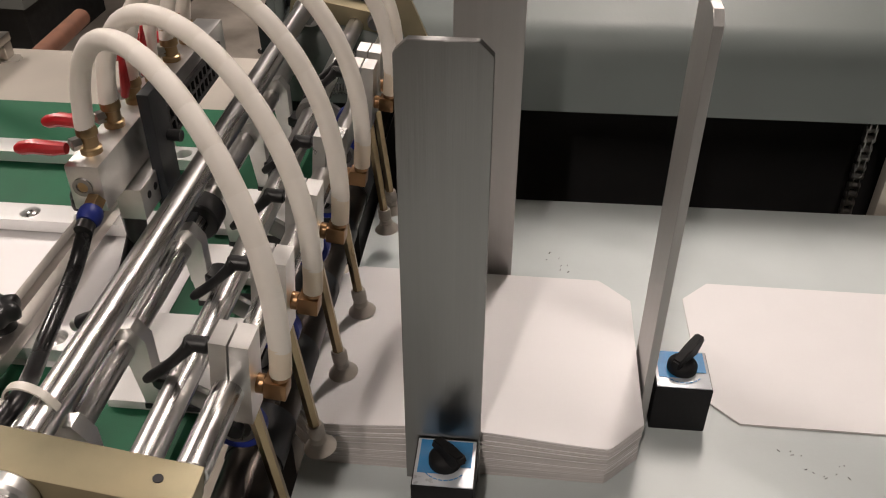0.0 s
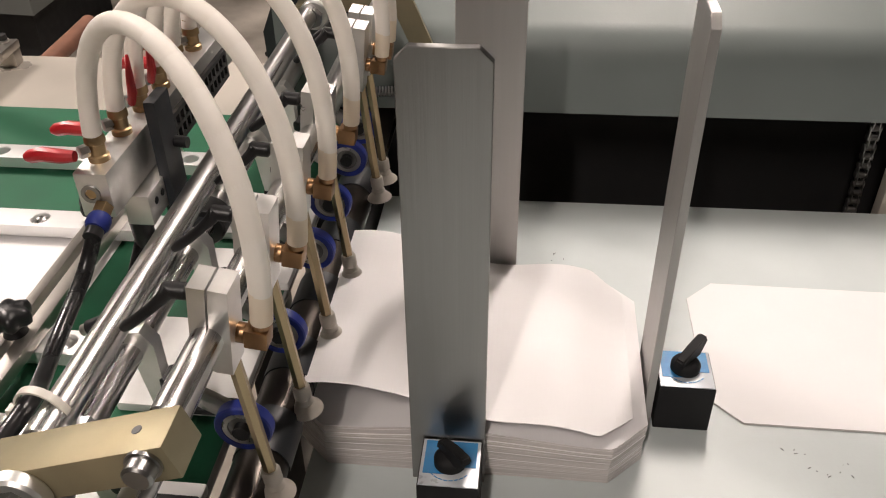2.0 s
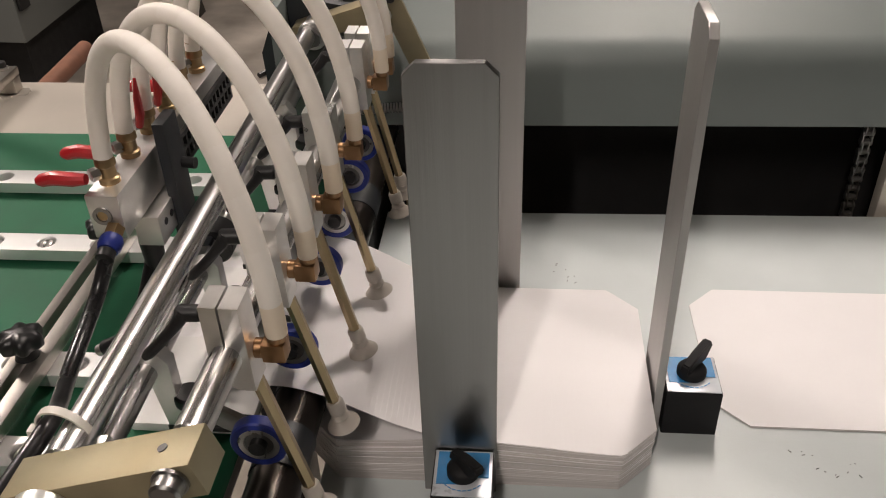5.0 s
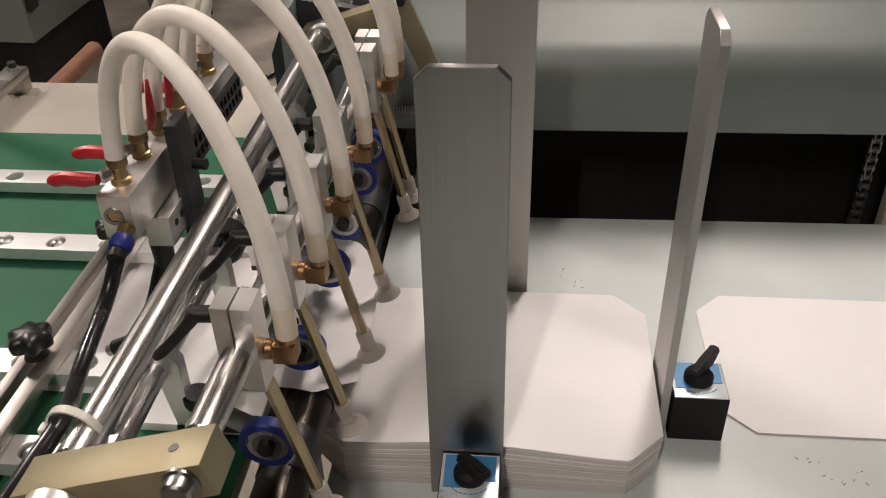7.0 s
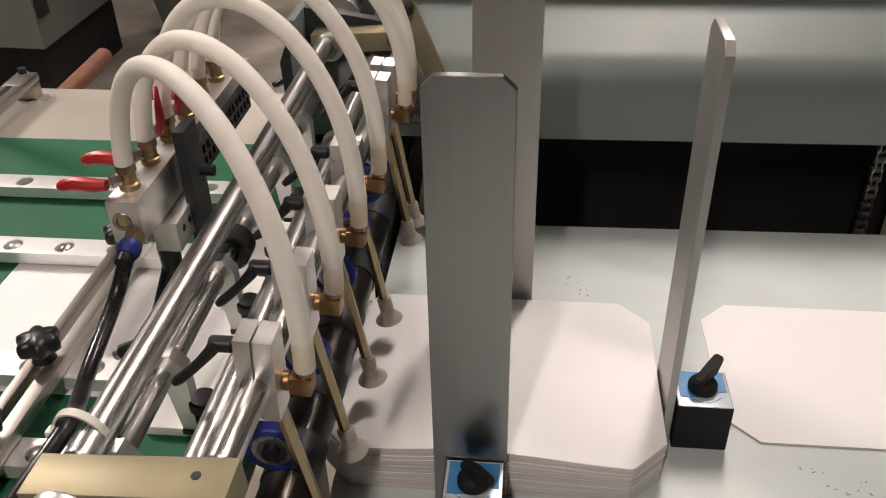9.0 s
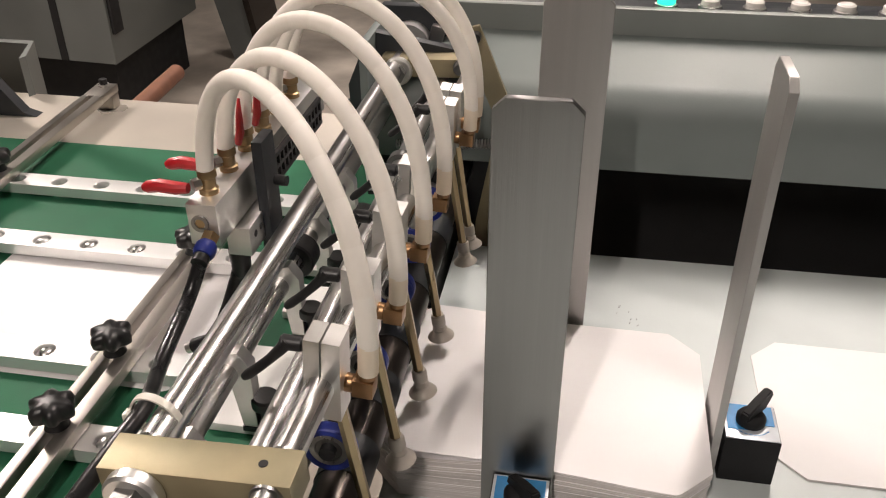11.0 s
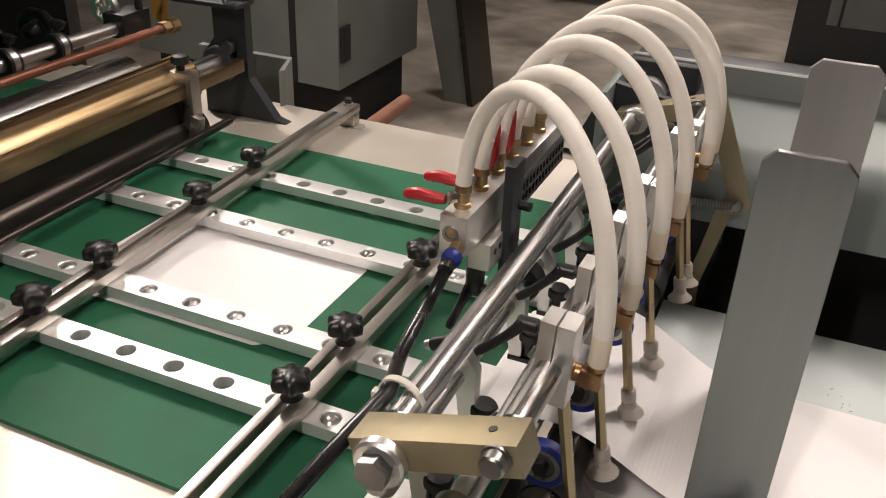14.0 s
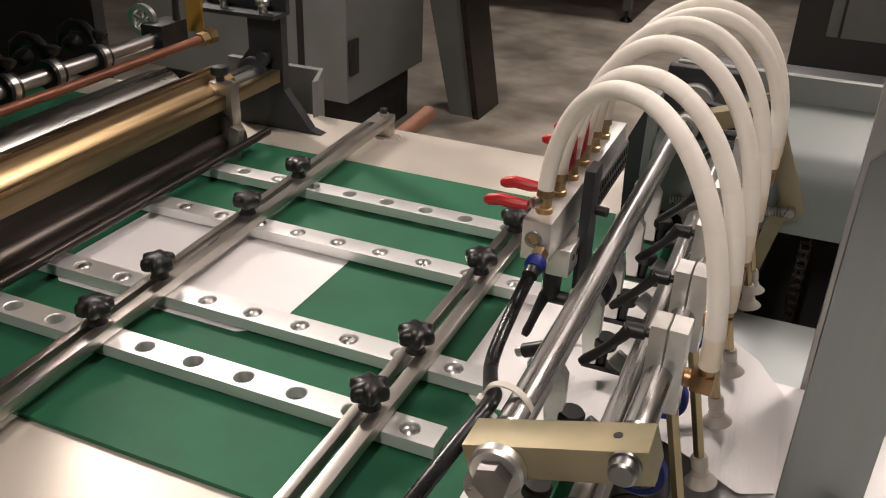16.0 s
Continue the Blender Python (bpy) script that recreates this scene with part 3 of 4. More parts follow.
def manifold():
    mx, y0, y1, z0, z1 = -0.231, 0.411, 0.685, 0.231, 0.266
    t = thing("vacuum_manifold", (mx, 0.55, 0.232), "aluminium vacuum manifold block with brass valve sockets", "manifold")
    bm = B()
    box(bm, (mx - 0.011, y0, z0), (mx + 0.013, y1, z1), 0.001)
    part("block", bm, ALU, t)
    bm = B()
    box(bm, (mx + 0.004, 0.440, 0.205), (mx + 0.024, 0.500, 0.2305), 0.001)
    part("mounting_block", bm, ALU, t)
    bm = B()
    lathe(bm, [(0.0085, 0), (0.0090, 0.002), (0.0080, 0.024), (0.0070, 0.026)], (-0.2235, 0.452, 0.2048), (0, 0, -1), 20)
    st = part("clamp_stem", bm, BLACK, t, "black clamping stem")
    bm = B()
    cyl(bm, (-0.2320, 0.450, 0.1790), (-0.2080, 0.454, 0.1770), 0.0062, 18, 0.001)
    sweep(bm, [(-0.2270, 0.450, 0.1790), (-0.2290, 0.446, 0.1740), (-0.2310, 0.440, 0.1670), (-0.2330, 0.433, 0.1590), (-0.2350, 0.427, 0.1520), (-0.2360, 0.424, 0.1490)],
          [0.0060, 0.0050, 0.0042, 0.0038, 0.0040, 0.0028], 12)
    part("clamp_handle", bm, BLACK, st, "black tapered clamping handle")
    bm = B()
    ring(bm, 0.0042, 0.0070, (mx - 0.001, y0 - 0.0015, 0.250), (mx - 0.001, y0 + 0.004, 0.250), 20)
    part("plug", bm, STEEL, t)
    bm = B()
    cyl(bm, (mx - 0.001, y0 - 0.0004, 0.250), (mx - 0.001, y0 + 0.002, 0.250), 0.0042, 6)
    part("plug_socket", bm, BRASS, t)
    for x, y in ((mx + 0.0240, 0.452), (mx + 0.0240, 0.464)):
        bm = B()
        cyl(bm, (x - 0.001, y, 0.220), (x + 0.0004, y, 0.220), 0.003, 12)
        part("screw_hole", bm, BLACK, t)
    bm = B()
    cyl(bm, (mx + 0.006, y0 - 0.008, 0.2375), (mx + 0.006, y0, 0.240), 0.0070, 6)
    part("hose_fitting", bm, BRASS, t)
    bm = B()
    lathe(bm, [(0.0070, 0), (0.0084, 0.003), (0.0084, 0.009), (0.007, 0.012)], (mx + 0.006, y0 - 0.019, 0.2335), (0.03, 1, 0.3), 22)
    part("push_ring", bm, BLUE, t, "blue push-in ring")
    # valves
    for i in range(6):
        y = VALVE_Y + VALVE_PITCH * i
        v = thing("ball_valve", (mx, y, z1), ("brass mini ball valve with its red lever shut sideways" if i in (0, 1, 4, 5) else "brass mini ball valve with its red lever raised"), "valve", "valves on the manifold")
        bm = B()
        lathe(bm, [(0.0075, 0), (0.0075, 0.004), (0.0060, 0.005), (0.0060, 0.013), (0.0074, 0.014), (0.0074, 0.018), (0.0062, 0.020), (0.0062, 0.028)], (mx, y, z1), (0, 0, 1), 20)
        part("body", bm, BRASS, v)
        bm = B()
        cyl(bm, (mx - 0.004, y - 0.005, z1 + 0.010), (mx - 0.008, y - 0.010, z1 + 0.010), 0.0048, 6)
        part("stem_nut", bm, CHROME, v)
        bm = B()
        if i in (0, 1, 4, 5):
            sweep(bm, [(mx - 0.010, y - 0.013, z1 + 0.009), (mx - 0.020, y - 0.013, z1 + 0.0085), (mx - 0.034, y - 0.012, z1 + 0.009), (mx - 0.043, y - 0.012, z1 + 0.007), (mx - 0.047, y - 0.012, z1 + 0.006)],
                  [0.0040, 0.0052, 0.0054, 0.0050, 0.003], 10)
        else:
            sweep(bm, [(mx - 0.002, y - 0.011, z1 + 0.010), (mx + 0.003, y - 0.016, z1 + 0.022), (mx + 0.004, y - 0.016, z1 + 0.036), (mx + 0.005, y - 0.015, z1 + 0.051)], [0.0030, 0.0036, 0.0028, 0.0011], 10)
        part("lever", bm, RED, v, "red vinyl-dipped lever")
    # dark post that holds the manifold
    p = thing("manifold_post", (-0.212, 0.60, 0.17), "dark steel post and perforated strip holding the manifold", "post")
    bm = B()
    box(bm, (-0.2100, 0.470, 0.170), (-0.2005, 0.498, 0.292), 0.002)
    box(bm, (-0.2065, 0.470, 0.1655), (-0.1920, 0.498, 0.1760), 0.002)
    part("post", bm, DARKPAINT, p)
    bm = B()
    cyl(bm, (-0.2005, 0.490, 0.250), (-0.190, 0.489, 0.250), 0.0045, 14)
    part("screw", bm, BLACK, p)
    bm = B()
    for za, zb in ((0.236, 0.240), (0.248, 0.251), (0.259, 0.263)):
        box(bm, (-0.2095, 0.4985, za), (-0.2060, 0.640, zb))
    for i in range(15):
        box(bm, (-0.2094, 0.499 + 0.0098 * i, 0.2365), (-0.2061, 0.5025 + 0.0098 * i, 0.2625))
    part("perforated_strip", bm, BLACK, p, "black perforated strip")
    # supply tube tied to the shaft
    s = thing("supply_tube", (-0.22, 0.3, 0.2), "glossy black rubber vacuum supply tube tied to the shaft", "tube")
    bm = B()
    P = [Vector(v) for v in ((mx + 0.006, y0 - 0.019, 0.2333), (mx - 0.001, 0.374, 0.207), (-0.229, 0.320, 0.194), (-0.214, 0.272, 0.203), (-0.2025, 0.240, 0.217), (-0.212, 0.18, 0.208), (-0.228, 0.11, 0.185), (-0.25, 0.0, 0.15), (-0.26, -0.15, 0.0665))]
    pts = []
    for i in range(len(P) - 1):
        a, b, c, d = P[max(0, i - 1)], P[i], P[i + 1], P[min(len(P) - 1, i + 2)]
        for k in range(8):
            u = k / 8
            pts.append(0.5 * ((2 * b) + (c - a) * u + (2 * a - 5 * b + 4 * c - d) * u * u + (3 * b - a - 3 * c + d) * u ** 3))
    pts.append(P[-1])
    sweep(bm, pts, 0.0055, 16)
    part("tube", bm, RUBBER, s)
    bm = B()
    cyl(bm, (mx + 0.006, y0 - 0.026, 0.2310), (mx + 0.006, y0 - 0.0195, 0.2332), 0.0064, 18)
    part("end_sleeve", bm, RUBBER, s, "blue-ringed end sleeve")
    z = thing("cable_tie", (-0.195, 0.244, 0.213), "natural nylon cable tie round shaft and tube", "cable tie")
    bm = B()
    loop = []
    for i in range(33):
        a = 2 * math.pi * i / 32
        c, sn = math.cos(a), math.sin(a)
        loop.append((-0.1910 + c * 0.0172, 0.240 - 0.004 * c, 0.2165 + sn * 0.0150))
    a = [Vector(p) for p in loop]
    for i in range(32):
        q = [bm.verts.new(p + Vector((0, o, 0))) for p, o in ((a[i], -0.0027), (a[i + 1], -0.0027), (a[i + 1], 0.0027), (a[i], 0.0027))]
        bm.faces.new(q)
    bmesh.ops.remove_doubles(bm, verts=bm.verts, dist=1e-5)
    bmesh.ops.solidify(bm, geom=bm.faces[:], thickness=0.0014)
    box(bm, (-0.2120, 0.236, 0.213), (-0.2070, 0.243, 0.219), 0.001)
    part("strap", bm, ZIP, z, angle=1.0)


manifold()

# ---------- guide plates and magnetic bases ----------


def guide_plate(lo, hi, along, material):
    """Upright steel plate with clipped top corners; along: the axis of its width."""
    label = "brushed steel upright guide plate with clipped top corners"
    t = thing("guide_plate", ((lo[0] + hi[0]) / 2, (lo[1] + hi[1]) / 2, 0), label, "guide plate", "guide plates round the stack")
    bm = B()
    k = 0.0085
    if along == "x":
        prism(bm, [(lo[0], 0.0005), (hi[0], 0.0005), (hi[0], hi[2] - k), (hi[0] - k, hi[2]), (lo[0] + k, hi[2]), (lo[0], hi[2] - k)], lo[1], hi[1], "y")
    else:
        prism(bm, [(lo[1], 0.0005), (hi[1], 0.0005), (hi[1], hi[2] - k), (hi[1] - k, hi[2]), (lo[1] + k, hi[2]), (lo[1], hi[2] - k)], lo[0], hi[0], "x")
    bmesh.ops.bevel(bm, geom=bm.edges[:], offset=0.0005, segments=1, affect="EDGES")
    part("plate", bm, material, t)
    return t


guide_plate((-0.0110, 0.3895, 0), (0.0475, 0.3960, 0.3745), "x", STEEL)
# the next two plates get the lighter steel in place of reflected light
guide_plate((0.0045, 0.6130, 0), (0.0640, 0.6195, 0.3800), "x", STEEL_LIT)
guide_plate((0.1800, 0.4640, 0), (0.1870, 0.5230, 0.3690), "y", STEEL_LIT)


def magnet(x, y, knob_turn, label_front):
    """Switchable magnetic base, its middle at (x, y)."""
    w, h = 0.0235, 0.050
    t = thing("magnetic_base", (x, y, 0), "black magnetic base with a blue dial label and turn knob", "magnetic base", "magnetic bases")
    bm = B()
    box(bm, (x - w, y - w, 0.0003), (x + w, y + w, h - 0.0012), 0.0012)
    part("body", bm, MAGBLACK, t)
    bm = B()
    box(bm, (x - w + 0.001, y - w + 0.001, h - 0.0010), (x + w - 0.001, y + w - 0.001, h), 0.0003)
    p = part("dial_label", bm, WHITELABEL, t, "silver-edged dial label")
    bm = B()
    box(bm, (x - w + 0.0035, y - 0.004, h + 0.0002), (x + w - 0.0035, y + w - 0.003, h + 0.0007))
    box(bm, (x - w + 0.0035, y - w + 0.012, h + 0.0002), (x + 0.004, y - 0.004, h + 0.0007))
    part("blue_field", bm, BLUELABEL, p, "blue printed field")
    bm = B()
    for i in range(9):
        a = math.pi * (1.18 + 0.64 * i / 9)
        c, s = math.cos(a), math.sin(a)
        box(bm, (x + 0.018 * c - 0.0016, y + 0.018 * s - 0.0004, h + 0.0009), (x + 0.018 * c + 0.0016, y + 0.018 * s + 0.0004, h + 0.0012), 0, rot("Z", math.degrees(a) + 90))
    part("print_marks", bm, BLUELABEL, p)
    bm = B()
    lathe(bm, [(0.0125, 0.0008), (0.0125, 0.006), (0.0105, 0.009), (0.006, 0.011)], (x, y, h), (0, 0, 1), 24)
    kb = part("knob", bm, KNOBBLACK, t)
    bm = B()
    prof = [(-0.014, 0.008), (0.015, 0.009), (0.024, 0.021), (0.021, 0.026), (0.004, 0.021), (-0.012, 0.016)]
    prism(bm, prof, -0.0042, 0.0042, "y")
    bmesh.ops.bevel(bm, geom=bm.edges[:], offset=0.0014, segments=2, affect="EDGES")
    bmesh.ops.transform(bm, matrix=Matrix.Translation((x, y, h)) @ Matrix.Rotation(radians(knob_turn), 4, "Z"), verts=bm.verts)
    part("grip", bm, KNOBBLACK, kb)


magnet(0.0225, 0.3655, -52, True)
magnet(0.2130, 0.4865, 50, True)

# ---------- paper ----------
SHX, SHY0, SHY1, CH = 0.1765, 0.3975, 0.6070, 0.028   # right edge of the stack, its sides, the clipped corner
LEN = 0.289
TOPZ = 0.0465


def sheet_outline(x1, y0, y1, ch):
    x0 = x1 - LEN
    return [(x0 + ch, y0), (x1 - ch, y0), (x1, y0 + ch), (x1, y1 - ch), (x1 - ch, y1), (x0 + ch, y1), (x0, y1 - ch), (x0, y0 + ch)]


def curl(x):
    """Rise of the stack's near edge along its length, over its flat far edge."""
    u = max(0.0, min(1.0, (x - 0.065) / 0.085))
    return 0.0060 * math.exp(-((x - 0.015) / 0.055) ** 2) - 0.0050 * u * u * (3 - 2 * u)


def stack(name, x1, y0, y1, z_top, layers, label, curled=0.0, seed=3):
    rnd = random.Random(seed)
    t = thing(name, (x1 - LEN / 2, (y0 + y1) / 2, 0), label, "paper stack", "paper stacks")
    h = z_top / layers
    for i in range(layers):
        bm = B()
        if i % 7 == 0:
            lot = (rnd.gauss(0, 0.0006), rnd.gauss(0, 0.0006))
        dx, dy = lot[0] + rnd.gauss(0, 0.00014), lot[1] + rnd.gauss(0, 0.00014)
        bow = 0.0006 if rnd.random() < 0.12 else 0.0
        o = [(p[0] + dx, p[1] + dy + bow) for p in sheet_outline(x1, y0, y1, CH)]
        if curled:
            # one strip across the stack per step of its length, so that the layer can follow the curl
            rings = []
            for k in range(41):
                v = LEN * k / 40
                cut = max(0.0, CH - v, CH - (LEN - v))
                ring = []
                for y, part_up in ((y0 + cut, 0.0), (y1 - cut, 0.0), (y1 - cut, 0.97), (y0 + cut, 0.97)):
                    rise = curled * curl(x1 - LEN + v) * (y1 - y) / (y1 - y0) * (i + part_up) / layers
                    ring.append(bm.verts.new((x1 - LEN + v + dx, y + dy + bow, 0.0004 + (i + part_up) * h + rise)))
                rings.append(ring)
            for p, q in zip(rings, rings[1:]):
                for j in range(4):
                    bm.faces.new((p[j], p[(j + 1) % 4], q[(j + 1) % 4], q[j]))
            bm.faces.new(rings[0])
            bm.faces.new(rings[-1][::-1])
        else:
            prism(bm, o, 0.0004 + i * h, 0.0004 + (i + 0.97) * h)
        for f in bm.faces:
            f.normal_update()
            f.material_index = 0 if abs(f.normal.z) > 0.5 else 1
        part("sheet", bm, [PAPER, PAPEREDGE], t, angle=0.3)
    return t


stack("paper_stack", SHX, SHY0, SHY1, TOPZ - 0.0006, 34, "stack of white clipped-corner sheets between the guide plates", 1.0)
stack("paper_stack", 0.5305, 0.4745, 0.6725, 0.0018, 3, "thin pile of white clipped-corner sheets on the table", 0.0, 5)


def table_specks():
    rnd = random.Random(8)
    bm = B()
    for cx, cy in ((0.112, 0.705), (0.128, 0.688), (0.318, 0.422), (0.306, 0.444), (0.35, 0.43)):
        for i in range(4):
            x, y, a = cx + rnd.uniform(-0.012, 0.012), cy + rnd.uniform(-0.01, 0.01), rnd.uniform(0, 180)
            l = rnd.uniform(0.0004, 0.0016)
            box(bm, (x - l, y - 0.0003, 0.0002), (x + l, y + 0.0003, 0.0005), 0, rot("Z", a))
    solid("paint_chips", bm, VOID, "small dark paint chips on the table", "paint chips", kind="stuff")


table_specks()

# ---------- the swinging cup shaft ----------
PERIOD = 10.3
LIFT = ((-2.6, 0.0), (-2.1, -0.0024), (-1.6, -0.0113), (-1.0, -0.028), (-0.5, -0.039), (-0.2, -0.0412), (0.0, -0.0406), (0.5, -0.026), (1.0, -0.0128), (1.5, -0.0034),
        (2.0, 0.0018), (2.5, 0.0028), (3.0, 0.002), (3.5, 0.0012), (5.0, 0.0), (8.3, 0.0))
SWING = ((-2.6, 0.0), (-1.0, 4.0), (0.0, 6.1), (0.5, 5.0), (1.0, 2.8), (1.5, 2.0), (1.75, 3.6), (2.0, 7.0), (2.25, 11.0), (2.5, 13.2), (2.75, 12.9), (3.0, 10.7), (3.25, 7.6), (3.5, 4.6), (3.75, 2.2), (4.2, 0.5), (5.0, 0.0), (8.3, 0.0))


def between(table, v):
    if v <= table[0][0]:
        return table[0][1]
    for (a, fa), (b, fb) in zip(table, table[1:]):
        if v <= b:
            u = (v - a) / (b - a)
            return fa + (fb - fa) * u
    return table[-1][1]


def cycle(t):
    """Place of the cup shaft and its swing at t seconds."""
    ph = t % PERIOD
    v = ph if ph < 7.6 else ph - PERIOD
    dz = between(LIFT, v)
    return CX - 0.22 * dz, CZ + dz, between(SWING, v)


def carriage():
    t = thing("suction_carriage", (CX, 0.2, CZ), "swinging steel shaft with clamped vacuum cup holders", "suction carriage")
    bm = B()
    cyl(bm, (CX, 0.2165, CZ), (CX, 0.845, CZ), 0.0096, 32, 0.001)
    part("shaft", bm, CHROME, t)
    for y in ROWS_Y:
        y0, y1 = y - 0.011, y + 0.010
        bm = B()
        # block with a saw slit from the top down to the shaft
        prism(bm, [(-0.1150, 0.2775), (-0.1048, 0.2775), (-0.1048, 0.2500), (-0.1034, 0.2500), (-0.1034, 0.2775), (-0.0920, 0.2775), (-0.0905, 0.2165), (-0.1010, 0.2165), (-0.1150, 0.2260)], y0, y1, "y")
        h = part("cup_holder", bm, ALU, t, "machined aluminium split clamp block", 0.3)
        bm = B()
        cyl(bm, (-0.0930, y, 0.2650), (-0.0918, y, 0.2650), 0.0026, 12)
        part("screw_hole", bm, BLACK, h)
        # clamping lever: hub against the block, arm hanging towards the near side
        bm = B()
        cyl(bm, (-0.1152, y, 0.2650), (-0.1200, y, 0.2650), 0.0030, 12)
        lathe(bm, [(0.0042, 0), (0.0052, 0.001), (0.0052, 0.013), (0.0040, 0.0145)], (-0.1185, y, 0.2650), (-1, -0.06, -0.02), 18)
        part("lever_hub", bm, BLACK, h, "black lever hub")
        bm = B()
        sweep(bm, [(-0.1280, y - 0.001, 0.2665), (-0.1320, y - 0.003, 0.2605), (-0.1385, y - 0.005, 0.2530), (-0.1460, y - 0.006, 0.2450), (-0.1530, y - 0.006, 0.2380), (-0.1565, y - 0.006, 0.2345)],
              [0.0048, 0.0040, 0.0034, 0.0034, 0.0036, 0.0026], 12)
        part("clamping_lever", bm, BLACK, h, "black clamping lever")
        # brass elbow: round stub, square body, socket for the hose
        bm = B()
        cyl(bm, (-0.0920, y + 0.002, 0.2390), (-0.0860, y + 0.002, 0.2390), 0.0062, 20, 0.0008)
        box(bm, (-0.0862, y - 0.0045, 0.2330), (-0.0722, y + 0.0085, 0.2460), 0.0012)
        cyl(bm, (-0.0775, y + 0.002, 0.2460), (-0.0775, y + 0.002, 0.2520), 0.0056, 18)
        part("elbow", bm, COPPER, h, "brown brass hose elbow")
        bm = B()
        a, b = Vector((-0.0962, y + 0.003, 0.2200)), Vector((-0.0738, y + 0.006, 0.1125))
        cyl(bm, a, b, 0.0045, 6)
        r = part("rod", bm, ROD, h, "hexagonal brass suction rod", 0.3)
        bm = B()
        d = (b - a).normalized()
        lathe(bm, [(0.0056, -0.004), (0.0066, -0.002), (0.0066, 0.007), (0.0055, 0.0085), (0.0062, 0.0105), (0.0070, 0.012), (0.0066, 0.0135), (0.0085, 0.0165), (0.0122, 0.0205), (0.0128, 0.0213), (0.0122, 0.0212), (0.007, 0.0175)], b, d, 24)
        part("suction_cup", bm, CUP, r, "translucent silicone bellows cup")
    return t


CARRIAGE = carriage()


def swing_arm(y, loc_y):
    px, pz = SX, SZ
    t = thing("swing_arm", (px, y, pz), "yellow zinc-plated steel swing arm bolted to the shafts", "swing arm", "swing arms")
    bm = B()
    box(bm, (px - 0.018, y - 0.014, pz - 0.013), (px + 0.094, y + 0.014, pz + 0.0095), 0.0008)
    part("bar", bm, ZINC, t)
    bm = B()
    cyl(bm, (px + 0.074, y + 0.001, pz + 0.0090), (px + 0.074, y + 0.001, pz + 0.0099), 0.0028, 14)
    part("oil_hole", bm, BLACK, t)
    bm = B()
    lathe(bm, [(0.0165, 0), (0.0172, 0.001), (0.0172, 0.007), (0.0155, 0.009)], (px + 0.004, y - 0.0142, pz - 0.004), (0, -1, 0), 30)
    w = part("washer", bm, ALU, t)
    bm = B()
    cyl(bm, (px + 0.004, y - 0.0232, pz - 0.004), (px + 0.004, y - 0.032, pz - 0.004), 0.0115, 6)
    part("nut", bm, STEEL, w)
    bm = B()
    lathe(bm, [(0.0095, 0), (0.0095, 0.002), (0.008, 0.002), (0.008, 0.009), (0.0065, 0.0105)], (px + 0.080, y - 0.0142, pz + 0.001), (0, -1, 0), 24)
    part("bolt", bm, STEEL, t)
    return t


ARM_NEAR = swing_arm(0.202, 0)
ARM_FAR = swing_arm(0.872, 0)

# ---------- hoses ----------
HOSE_PIECES = 14
CUTS = [0.958 * i / 13 for i in range(14)] + [1.0]
VALVE_TOP = 0.2900


def hose_curve(t, y0, y1, fac):
    cx, cz, sw = cycle(t)
    m = Matrix.Translation((cx + LEAN * (y1 - 0.3), 0, cz)) @ Matrix.Rotation(radians(sw), 4, "Y")
    p3 = m @ Vector((0.0277, y1 + 0.002, 0.0095))
    p0 = Vector((-0.2313, y0, VALVE_TOP - 0.004))
    return p0, p0 + Vector((0.0076, 0.0085, 0.1437)) * fac, p3 + (m.to_3x3() @ Vector((0.0032, -0.008, 0.1798))) * fac, p3


def bez(P, u):
    a, b, c, d = P
    v = 1 - u
    p = a * v ** 3 + b * 3 * v * v * u + c * 3 * v * u * u + d * u ** 3
    q = (b - a) * 3 * v * v + (c - b) * 6 * v * u + (d - c) * 3 * u * u
    return p, q.normalized()


def length(P):
    pts = [bez(P, i / 40)[0] for i in range(41)]
    return sum((b - a).length for a, b in zip(pts, pts[1:]))


def hose_at(t, y0, y1, fac0):
    """The hose keeps its length: the arch falls as its end sinks."""
    goal = length(hose_curve(5.0, y0, y1, fac0))
    lo, hi = fac0 * 0.4, fac0 * 1.4
    for _ in range(18):
        mid = (lo + hi) / 2
        if length(hose_curve(t, y0, y1, mid)) < goal:
            lo = mid
        else:
            hi = mid
    return hose_curve(t, y0, y1, (lo + hi) / 2)


def pose_on(P, u):
    p, d = bez(P, u)
    side = Vector((0, 1, 0))
    s = (side - d * side.dot(d)).normalized()
    n = s.cross(d)
    return Matrix(((n.x, s.x, d.x, p.x), (n.y, s.y, d.y, p.y), (n.z, s.z, d.z, p.z), (0, 0, 0, 1)))


